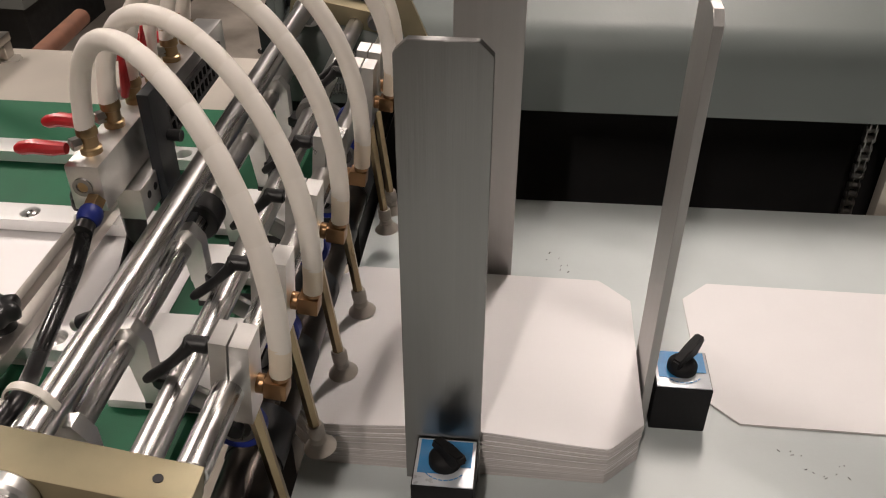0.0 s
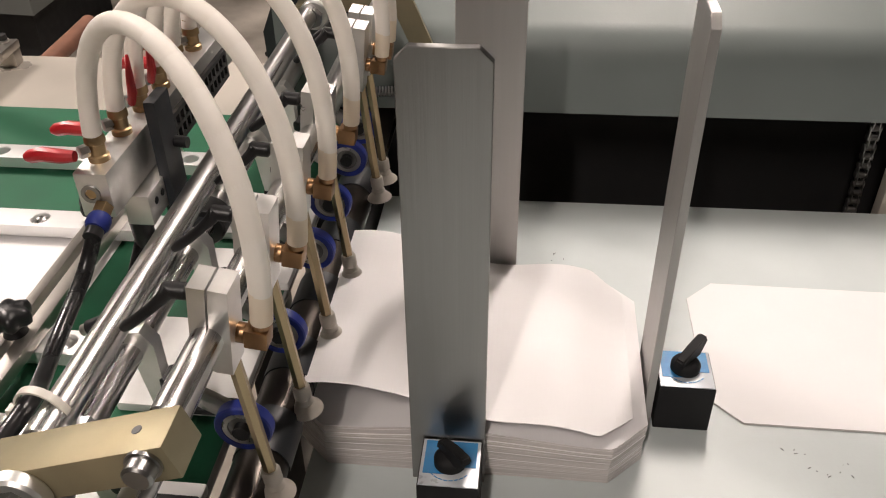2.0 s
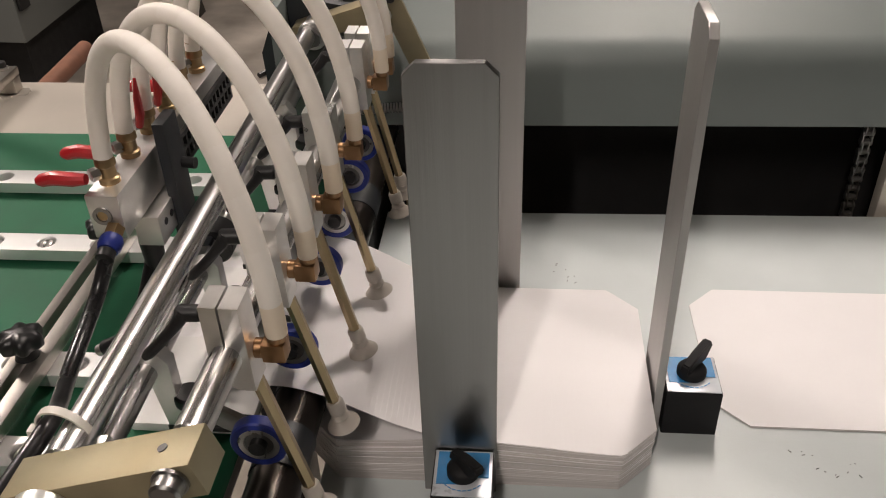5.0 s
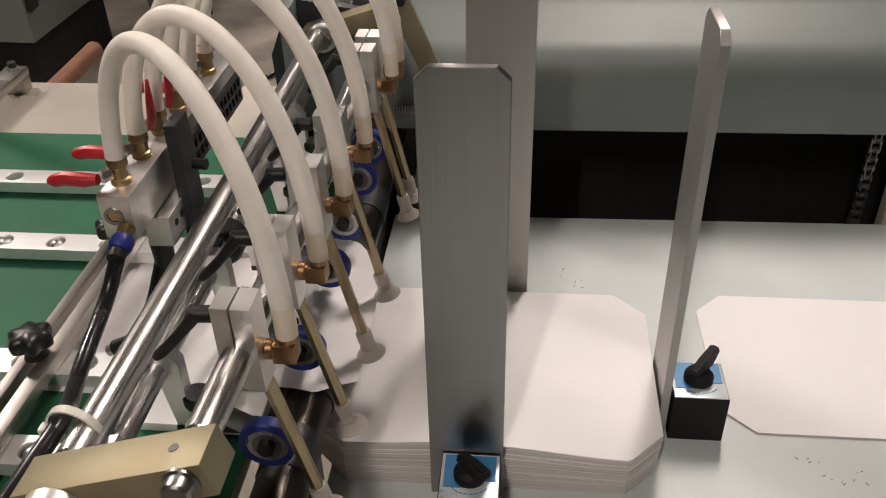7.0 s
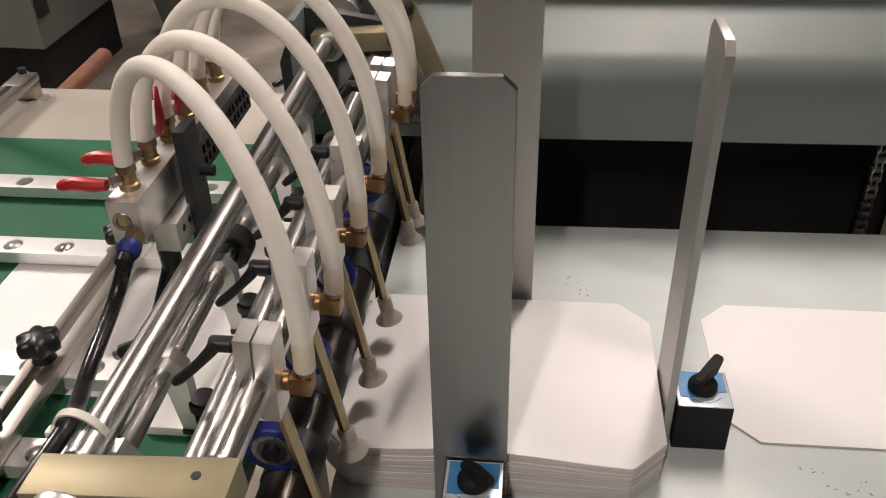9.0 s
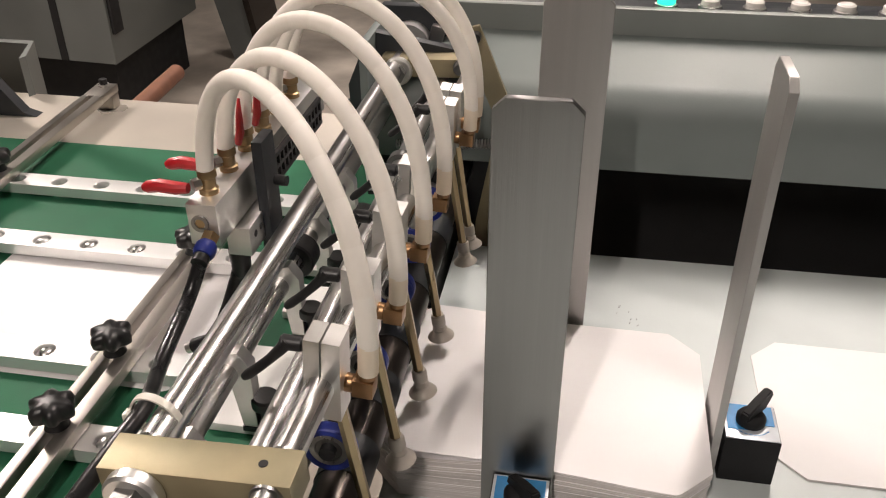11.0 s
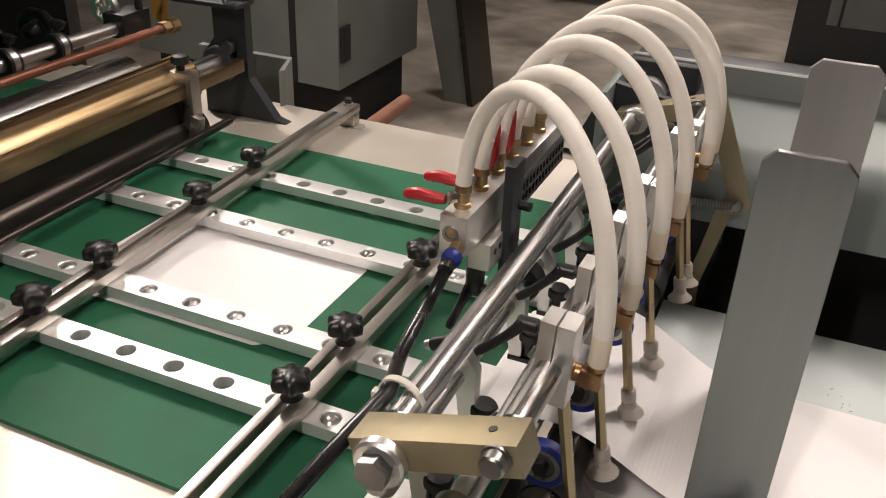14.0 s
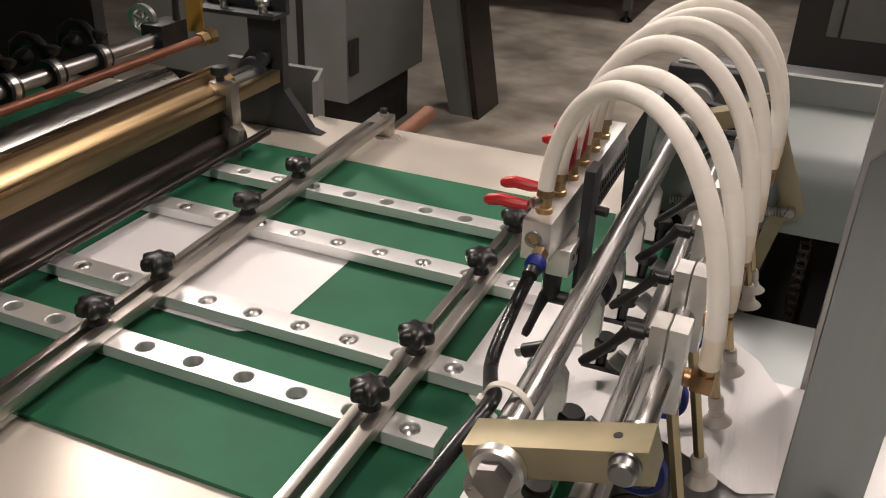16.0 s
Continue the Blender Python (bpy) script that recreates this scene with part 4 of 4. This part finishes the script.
def hoses():
    made = []
    for i, y1 in enumerate(ROWS_Y):
        y0 = VALVE_Y + VALVE_PITCH * i
        fac = (1.02, 1.0, 1.09, 1.12, 1.06, 1.08)[i]
        base = Vector((-0.231, y0, 0.29))
        t = thing("vacuum_hose", base, "arched milky silicone vacuum hose from valve to cup holder", "hose", "vacuum hoses")
        rest = hose_at(5.0, y0, y1, fac)
        pieces = []
        for k in range(HOSE_PIECES):
            u0, u1 = CUTS[k], CUTS[k + 1]
            um = (u0 + u1) / 2
            m = pose_on(rest, um)
            inv = m.inverted()
            e = 0.010
            us = [u0 - (e if k else 0)] + [u0 + (u1 - u0) * j / 5 for j in range(0, 6)] + [u1 + (e if k < HOSE_PIECES - 1 else 0)]
            bm = B()
            sweep(bm, [inv @ bez(rest, u)[0] for u in us], [0.0062] + [0.0067] * 6 + [0.0062], 18, caps=(k in (0, HOSE_PIECES - 1)))
            ob = new("hose_section", finish(bm, HOSEEND if k == HOSE_PIECES - 1 else HOSE, 1.2))
            ob.parent = t
            ob.matrix_basis = Matrix.Translation(-base) @ m
            pieces.append((ob, um))
        made.append((t, base, y0, y1, fac, pieces))
    return made


HOSES = hoses()

# ---------- travelling sheets ----------
STRIPS = 68
SHM = 0.50225
SPEED = 0.0475
BELT_Z = 0.0788
NIP_X, NIP_Z = -0.125, 0.1040


def smooth(a, b, v):
    u = max(0.0, min(1.0, (v - a) / (b - a)))
    return u * u * (3 - 2 * u)


def path_z(x):
    """Height of the paper's way from the stack over the feed roller to the belt."""
    if x < NIP_X:
        return BELT_Z + (NIP_Z - BELT_Z) * smooth(-0.245, NIP_X, x)
    return NIP_Z + (TOPZ - NIP_Z) * smooth(NIP_X, 0.02, x)


def sheet_z(x, ph, s):
    """Height of a sheet's point at x at that phase of the cycle."""
    if s > 0.01:
        free = 0.0
    else:
        free = 1.0
    up = smooth(0.15, 2.1, ph)
    cup = TOPZ + (0.0920 - TOPZ) * up
    held = TOPZ + (cup - TOPZ) * smooth(0.055, -0.085, x)
    puff = 0.024 * smooth(0.7, 1.25, ph) * (1 - smooth(1.75, 2.3, ph))
    edge = 0.30 + 0.70 * smooth(0.1765, 0.09, x)
    wave = 0.010 * math.exp(-((x - 0.115) / 0.04) ** 2) * (puff / 0.024)
    a = held + puff * edge * smooth(-0.12, 0.02, x) + wave
    b = path_z(x)
    k = smooth(2.0, 3.0, ph)
    return a + (b - a) * k


def make_sheet(label):
    t = thing("travelling_sheet", (0, SHM, 0.05), label, "paper sheet", "travelling sheets")
    w = LEN / STRIPS
    pieces = []
    for k in range(STRIPS):
        a, b = k * w, (k + 1) * w

        def inset(v):
            return max(0.0, CH - v, CH - (LEN - v))
        lo, hi = a - 0.0004, b + 0.0004
        bm = B()
        ia, ib = inset(a), inset(b)
        y0, y1 = SHY0 - SHM, SHY1 - SHM
        prism(bm, [(-w / 2 - 0.0006, y0 + ia), (w / 2 + 0.0006, y0 + ib), (w / 2 + 0.0006, y1 - ib), (-w / 2 - 0.0006, y1 - ia)], -0.00025, 0.00005 * (k % 2))
        ob = new("sheet_section", finish(bm, PAPER, 1.2))
        ob.parent = t
        pieces.append((ob, a + w / 2))
    return t, pieces


def sheet_pose(m_x, ph):
    """Pose of the section whose middle lies m_x behind the leading edge."""
    s = max(0.0, SPEED * (ph - 1.75))
    x = SHX - LEN + m_x - s
    d = 0.004
    za, zb = sheet_z(x - d, ph, s), sheet_z(x + d, ph, s)
    z = (za + zb) / 2
    tilt = -math.degrees(math.atan2(zb - za, 2 * d))
    return x, z + 0.0004, tilt


SHEET_A = make_sheet("white clipped-corner sheet lifted off the stack by cups")
SHEET_B = make_sheet("next white clipped-corner sheet lifted off the stack")


def flat_sheet():
    bm = B()
    o = [(p[0] - SHX, p[1] - SHM) for p in sheet_outline(SHX, SHY0, SHY1, CH)]
    prism(bm, o, -0.00025, 0.0)
    ob = solid("travelling_sheet", bm, PAPER, "white clipped-corner sheet riding on the green belt", "paper sheet", "travelling sheets")
    return ob


SHEET_0 = flat_sheet()

# ---------- gluing unit beyond the belt ----------


def gluing_unit():
    t = thing("gluing_unit", (-0.9, 0.5, 0.07), "gluing unit with polished brass roller and steel rollers", "gluing unit")
    y0, y1 = -0.35, 0.82
    bm = B()
    cyl(bm, (-0.840, y0, 0.160), (-0.840, y1 - 0.02, 0.160), 0.038, 48, 0.002)
    part("brass_roller", bm, BRASSROLL, t, "polished brass glue roller")
    bm = B()
    cyl(bm, (-0.840, y1 - 0.02, 0.160), (-0.840, y1 + 0.07, 0.160), 0.018, 28)
    part("roller_journal", bm, CHROME, t)
    bm = B()
    cyl(bm, (-0.914, y0, 0.157), (-0.914, y1 - 0.05, 0.157), 0.036, 48, 0.002)
    part("steel_roller", bm, CHROME, t, "polished steel counter roller")
    bm = B()
    box(bm, (-0.802, y0, 0.156), (-0.789, y1 + 0.07, 0.176), 0.001)
    part("scraper_bar", bm, DULLBRASS, t, "dull brass scraper bar")
    bm = B()
    box(bm, (-0.812, y0, 0.085), (-0.803, y1 - 0.06, 0.154), 0.001)
    part("glue_tray", bm, OILED, t, "oily dark steel tray under the scraper")
    bm = B()
    cyl(bm, (-0.760, y0, 0.108), (-0.760, y1 - 0.02, 0.108), 0.006, 20)
    part("guide_rod", bm, OILED, t)
    bm = B()
    cyl(bm, (-0.815, y0, 0.096), (-0.815, y1 - 0.03, 0.096), 0.025, 30)
    part("lower_roller", bm, OILED, t)
    # unseen cover over the levers, added and cut to throw shade on the belt
    bm = B()
    prism(bm, [(-1.30, -0.40), (-0.79, -0.40), (-0.80, 0.36), (-0.88, 0.52), (-0.93, 0.80), (-1.30, 0.80)], 0.455, 0.470)
    part("shade_plate", bm, DARKPAINT, t, "dark sheet-metal plate added to shade the belt")
    for hx in (-1.28, -0.86):
        bm = B()
        box(bm, (hx - 0.012, -0.39, 0.075), (hx + 0.012, -0.37, 0.4545), 0.002)
        part("shade_plate_post", bm, DARKPAINT, t)
    # bracket with knob on the scraper
    bm = B()
    box(bm, (-0.818, 0.742, 0.105), (-0.780, 0.764, 0.192), 0.003)
    box(bm, (-0.790, 0.738, 0.075), (-0.772, 0.752, 0.13), 0.003, rot("Y", 12))
    br = part("scraper_clamp", bm, NICKEL, t)
    bm = B()
    lathe(bm, [(0.006, 0), (0.006, 0.008), (0.0125, 0.010), (0.0135, 0.016), (0.012, 0.021), (0.005, 0.023)], (-0.804, 0.754, 0.192), (0, 0, 1), 8)
    part("knob", bm, BLACK, br)
    # copper glue tube
    bm = B()
    cyl(bm, (-0.865, y0, 0.234), (-0.865, 0.80, 0.234), 0.0062, 20)
    p = part("glue_tube", bm, REDCOPPER, t, "copper glue tube")
    bm = B()
    cyl(bm, (-0.865, 0.795, 0.234), (-0.865, 0.812, 0.234), 0.010, 6)
    cyl(bm, (-0.865, 0.812, 0.234), (-0.865, 0.828, 0.234), 0.0125, 8)
    part("union_nut", bm, BRASS, p)
    # far side plate, charcoal
    bm = B()
    prism(bm, [(-0.875, 0.0740), (-0.725, 0.0740), (-0.745, 0.080), (-0.790, 0.14), (-0.79, 0.255), (-0.85, 0.255), (-0.85, 0.20), (-0.875, 0.17)], 0.900, 0.918, "y")
    part("side_plate", bm, DARKPAINT, t)
    bm = B()
    box(bm, (-0.93, 0.872, 0.2555), (-0.785, 0.918, 0.262), 0.001)
    box(bm, (-0.93, 0.910, 0.262), (-0.785, 0.918, 0.288), 0.001)
    box(bm, (-0.815, 0.9185, 0.2555), (-0.787, 0.925, 0.60), 0.001)
    part("top_rail", bm, DARKPAINT, t)
    bm = B()
    cyl(bm, (-0.81, 0.884, 0.262), (-0.81, 0.884, 0.273), 0.007, 16)
    cyl(bm, (-0.81, 0.884, 0.273), (-0.81, 0.884, 0.283), 0.011, 18, 0.002)
    part("chrome_stud", bm, CHROME, t)
    bm = B()
    for k, (dx, dz, r) in enumerate(((0.0, 0.0, 0.03), (0.02, 0.03, 0.012))):
        cyl(bm, (-0.838 + dx, 0.885, 0.16 + dz), (-0.838 + dx, 0.8995, 0.16 + dz), r, 20, 0.002)
    part("bearing_cap", bm, DARKPAINT, t)
    # cam shaft with black pressing levers
    bm = B()
    cyl(bm, (-0.88, 0.884, 0.262), (-0.88, 0.884, 0.275), 0.006, 16)
    cyl(bm, (-0.88, 0.884, 0.275), (-0.88, 0.884, 0.283), 0.009, 18, 0.002)
    part("chrome_stud", bm, CHROME, t)
    c = thing("lever_shaft", (-0.918, 0.4, 0.27), "steel shaft carrying black pressing levers and collars", "shaft")
    bm = B()
    cyl(bm, (-0.918, y0, 0.236), (-0.918, 0.80, 0.236), 0.0098, 24)
    part("shaft", bm, CHROME, c)
    for y in (0.178, 0.258, 0.338, 0.418, 0.488, 0.560, 0.645):
        z = 0.236
        bm = B()
        ring(bm, 0.0099, 0.0185, (-0.918, y - 0.0095, z), (-0.918, y - 0.0048, z), 24)
        ring(bm, 0.0099, 0.0185, (-0.918, y + 0.0048, z), (-0.918, y + 0.0095, z), 24)
        h = part("lever_hub", bm, BLACK, c)
        bm = B()
        ring(bm, 0.0099, 0.0192, (-0.918, y - 0.0045, z), (-0.918, y + 0.0045, z), 24)
        part("collar", bm, CHROME, h)
        # horseshoe handle with a cap
        bm = B()
        pts = [(-0.924, y + 0.006, z + 0.014), (-0.932, y + 0.010, z + 0.026), (-0.950, y + 0.014, z + 0.035), (-0.972, y + 0.017, z + 0.035), (-0.990, y + 0.018, z + 0.024), (-0.997, y + 0.018, z + 0.006)]
        sweep(bm, pts, [0.0075, 0.0085, 0.0085, 0.0090, 0.0085, 0.006], 12)
        part("lever", bm, BLACK, h)
        bm = B()
        lathe(bm, [(0.005, 0), (0.011, 0.003), (0.0135, 0.010), (0.012, 0.016), (0.006, 0.019)], (-0.950, y - 0.004, z + 0.010), (-0.2, -0.5, 1), 16)
        part("cap", bm, BLACK, h)
        bm = B()
        lathe(bm, [(0.004, 0), (0.004, 0.006), (0.0075, 0.008), (0.0105, 0.017), (0.006, 0.019)], (-0.918, y + 0.004, z + 0.017), (0.1, 0.25, 1), 6)
        part("knob", bm, BLACK, h)
    # bright hand wheel and black bearing block at the shaft's end
    bm = B()
    ring(bm, 0.016, 0.024, (-0.945, 0.770, 0.258), (-0.945, 0.778, 0.258), 28)
    for k in range(3):
        box(bm, (-0.945 - 0.017, 0.772, 0.256), (-0.945 + 0.017, 0.777, 0.260), 0.001, rot("Y", 60 * k + 20))
    part("hand_wheel", bm, ALU, c, "bright cast hand wheel")
    bm = B()
    box(bm, (-0.936, 0.755, 0.222), (-0.898, 0.815, 0.258), 0.003)
    part("bearing_block", bm, BLACK, c)
    bm = B()
    sweep(bm, [(-0.905, 0.80, 0.258), (-0.905, 0.80, 0.285), (-0.893, 0.80, 0.300), (-0.870, 0.80, 0.310)], [0.006, 0.005, 0.005, 0.006], 10)
    part("clamp_lever", bm, BLACK, c)
    # second belt past the rollers
    b = thing("delivery_belt", (-1.3, 0.3, 0.1), "green delivery belt beyond the glue rollers", "conveyor belt")
    bm = B()
    box(bm, (-1.9, -0.3, 0.135), (-0.965, 0.78, 0.142), 0.001)
    part("belt", bm, GREEN, b)
    # yellow machine parts at the back
    m = thing("yellow_motor", (-1.55, 0.75, 0.3), "yellow painted motor and bracket behind the levers", "motor")
    bm = B()
    lathe(bm, [(0.055, 0), (0.06, 0.01), (0.06, 0.09), (0.045, 0.10), (0.045, 0.16)], (-1.50, 0.82, 0.30), (0, 0, 1), 28)
    part("housing", bm, YELLOW, m)
    bm = B()
    box(bm, (-1.38, 0.80, 0.26), (-1.345, 0.812, 0.42), 0.003, rot("Y", -14))
    part("bracket", bm, YELLOW, m)
    bm = B()
    box(bm, (-0.935, 0.86, 0.225), (-0.905, 0.867, 0.40), 0.003)
    part("tall_bracket", bm, YELLOW, m)
    k = thing("dark_backboard", (-1.6, 1.0, 0.3), "black machine panel behind the levers", "machine panel")
    bm = B()
    box(bm, (-2.3, 1.02, -0.3), (-1.26, 1.05, 0.9), 0.003)
    part("panel", bm, VOID, k)


gluing_unit()
for ob in scene.objects:
    if ob.parent is None and ob.name in ("gluing_unit", "lever_shaft", "yellow_motor"):
        ob.matrix_world = Matrix.Translation((-0.014, 0.045, 0)) @ Matrix.Translation((-0.84, 0.6, 0)) @ Matrix.Rotation(radians(1.6), 4, "Z") @ Matrix.Translation((0.84, -0.6, 0)) @ ob.matrix_world


def background():
    c = thing("steel_cabinet", (-2.2, 3.1, FLOOR_Z), "grey painted steel machine cabinet with dark joints", "cabinet")
    bm = B()
    prism(bm, [(-1.686, 2.723), (-1.69, 3.45), (-2.75, 3.45), (-2.75, 2.80)], -0.53, 1.2)
    part("body", bm, GREYCAB, c)
    bm = B()
    prism(bm, [(-1.74, 2.80), (-1.74, 3.40), (-2.7, 3.40), (-2.7, 2.87)], FLOOR_Z, -0.531)
    part("plinth", bm, VOID, c)
    bm = B()
    prism(bm, [(-1.885, 2.733), (-1.915, 2.735), (-1.915, 2.75), (-1.885, 2.75)], -0.53, 1.2)
    part("door_joint", bm, VOID, c)
    bm = B()
    box(bm, (-1.684, 2.735, -0.42), (-1.672, 2.80, -0.28), 0.002)
    part("hinge", bm, VOID, c)
    g = thing("sheet_hopper", (-0.9, 1.1, 0.0), "folded grey steel chute behind the gluing unit", "chute")
    bm = B()
    prism(bm, [(-1.02, 1.10), (-0.83, 1.10), (-0.80, 1.03), (-0.805, 1.02), (-0.83, 1.085), (-1.02, 1.085)], 0.03, 0.135)
    part("chute", bm, GREYCAB, g)
    s = thing("leaning_panel", (-1.5, 3.6, FLOOR_Z), "grey sheet-metal machine panel standing aslant", "machine panel")
    bm = B()
    prism(bm, [(-1.95, 0.9), (-1.72, 0.9), (-1.44, FLOOR_Z), (-1.56, FLOOR_Z)], 3.50, 3.75, "y")
    part("panel", bm, GREYCAB, s)
    bm = B()
    prism(bm, [(-1.715, 0.9), (-1.690, 0.9), (-1.405, FLOOR_Z), (-1.435, FLOOR_Z)], 3.48, 3.76, "y")
    part("flange", bm, OILED, s, "scuffed brownish edge flange")
    r = thing("round_bar", (-0.78, 1.2, -0.05), "rust-brown round bar sticking out behind the deck", "round bar")
    bm = B()
    cyl(bm, (-0.745, 1.04, -0.03), (-0.783, 1.46, -0.045), 0.0165, 24, 0.002)
    part("bar", bm, RUST, r)
    b = thing("far_bench", (-1.9, 5.4, FLOOR_Z), "dark grey steel machine bench on levelling feet", "bench")
    bm = B()
    box(bm, (-2.6, 5.85, -0.5), (-1.16, 7.0, 0.6), 0.005)
    part("body", bm, GREYCAB, b)
    for x, y in ((-1.25, 5.95), (-2.5, 5.95), (-1.25, 6.9), (-2.5, 6.9)):
        bm = B()
        box(bm, (x - 0.03, y - 0.03, -0.70), (x + 0.03, y + 0.03, -0.501), 0.003)
        p = part("leg", bm, GREYCAB, b)
        bm = B()
        cyl(bm, (x, y, -0.76), (x, y, -0.701), 0.012, 14)
        lathe(bm, [(0.045, 0), (0.045, 0.008), (0.02, 0.03)], (x, y, FLOOR_Z + 0.001), (0, 0, 1), 20)
        part("levelling_foot", bm, BLACK, p)
    d = thing("dark_cabinet", (0.9, 5.4, FLOOR_Z), "black framed switch cabinet with a grey door", "cabinet")
    bm = B()
    box(bm, (-0.135, 5.10, FLOOR_Z), (1.95, 5.75, 1.55), 0.004)
    part("body", bm, DARKPAINT, d)
    bm = B()
    box(bm, (0.11, 5.078, -0.54), (1.85, 5.0995, 1.45), 0.004)
    door = part("door", bm, GREYCAB, d, "grey painted door")
    bm = B()
    box(bm, (0.035, 5.088, -0.54), (0.095, 5.0995, 1.45), 0.002)
    part("stile", bm, GREYCAB, d)
    for hz in (-0.30, 0.9):
        bm = B()
        box(bm, (0.075, 5.070, hz), (0.112, 5.0775, hz + 0.11), 0.003)
        part("hinge", bm, BLACK, door)
    w = thing("floor_cable", (-0.5, 3.0, FLOOR_Z), "black cable lying loosely on the floor", "cable")
    bm = B()
    pts = [(-0.95 + 0.05 * i, 3.0 + 0.15 * math.sin(i * 0.7), FLOOR_Z + 0.012) for i in range(18)]
    sweep(bm, pts, 0.011, 8)
    part("cable", bm, RUBBER, w)


background()


def lamps():
    # the fourth fixture is added to go with the rear floor fill
    for x, y, a, b in ((0.42, 1.60, 0.08, 0.62), (-1.95, 1.55, 0.08, 0.62), (-0.26, -0.90, 0.08, 0.62), (-0.70, 5.30, 0.08, 0.62)):
        t = thing("ceiling_lamp", (x, y, 2.15), "white ceiling lamp with fluorescent tubes", "ceiling lamp", "ceiling lamps")
        bm = B()
        box(bm, (x - a - 0.03, y - b - 0.03, 2.10), (x + a + 0.03, y + b + 0.03, 2.149), 0.004)
        part("tray", bm, WHITEPL, t)
        for s in (-1, 1):
            bm = B()
            if a > b:
                cyl(bm, (x - a, y + s * b * 0.5, 2.08), (x + a, y + s * b * 0.5, 2.08), 0.014, 14)
            else:
                cyl(bm, (x + s * a * 0.5, y - b, 2.08), (x + s * a * 0.5, y + b, 2.08), 0.014, 14)
            part("tube", bm, TUBEGLOW, t)


lamps()


# ---------- what moves ----------
def motions():
    end = 16.0
    times = sorted({round(0.25 * i, 3) for i in range(65)} | {9.9, 10.1, 10.3, 10.4, end})
    rows = []
    near, far = [], []
    for t in times:
        cx, cz, sw = cycle(t)
        rows.append((t, pose(cx - 0.1 * LEAN, 0.2, cz, 0, sw, -math.degrees(LEAN))))
        tilt = -math.degrees(math.atan2(cz - SZ, cx - SX))
        near.append((t, pose(SX, 0.202, SZ, 0, tilt, 0)))
        far.append((t, pose(SX, 0.872, SZ, 0, tilt, 0)))
    walk(CARRIAGE, rows)
    walk(ARM_NEAR, near)
    walk(ARM_FAR, far)
    keyed = [0, 0.25, 0.5, 0.75, 1.0, 1.25, 1.5, 1.75, 2.0, 2.25, 2.5, 2.75, 3.0, 3.25, 3.5, 4.0, 4.5, 5.0, 7.5, 8.0, 8.25, 8.75, 9.25, 9.75, 10.0, 10.3,
             10.5, 10.75, 11.0, 11.25, 11.5, 11.75, 12.0, 12.25, 12.5, 12.75, 13.0, 13.25, 13.5, 14.0, 14.5, 15.0, 16.0]
    for t, base, y0, y1, fac, pieces in HOSES:
        curves = [(s, hose_at(s, y0, y1, fac)) for s in keyed]
        back = Matrix.Translation(-base)
        for ob, u in pieces:
            walk(ob, [(s, back @ pose_on(P, u)) for s, P in curves])
    for (t, pieces), shift in ((SHEET_A, 0.0), (SHEET_B, PERIOD)):
        stamps = [0.0] + [x for x in (round(shift + 0.25 * i, 3) for i in range(1, 66)) if x < end] + [end]
        for ob, m_x in pieces:
            r = []
            for s in stamps:
                x, z, tilt = sheet_pose(m_x, s - shift)
                rise = curl(x)
                roll = -math.degrees(math.atan2(rise, SHY1 - SHY0))
                r.append((s, pose(x, 0.009 * smooth(-0.11, -0.32, x), z + rise / 2 - 0.05 - (0.0005 if shift else 0), roll, tilt, 0)))
            walk(ob, r)
    walk(SHEET_0, [(s, pose(SHX - SPEED * (s + PERIOD - 1.75), SHM + 0.009, BELT_Z + 0.0004)) for s in (0.0, 4.0, 8.0, 12.0, 16.0)])


motions()
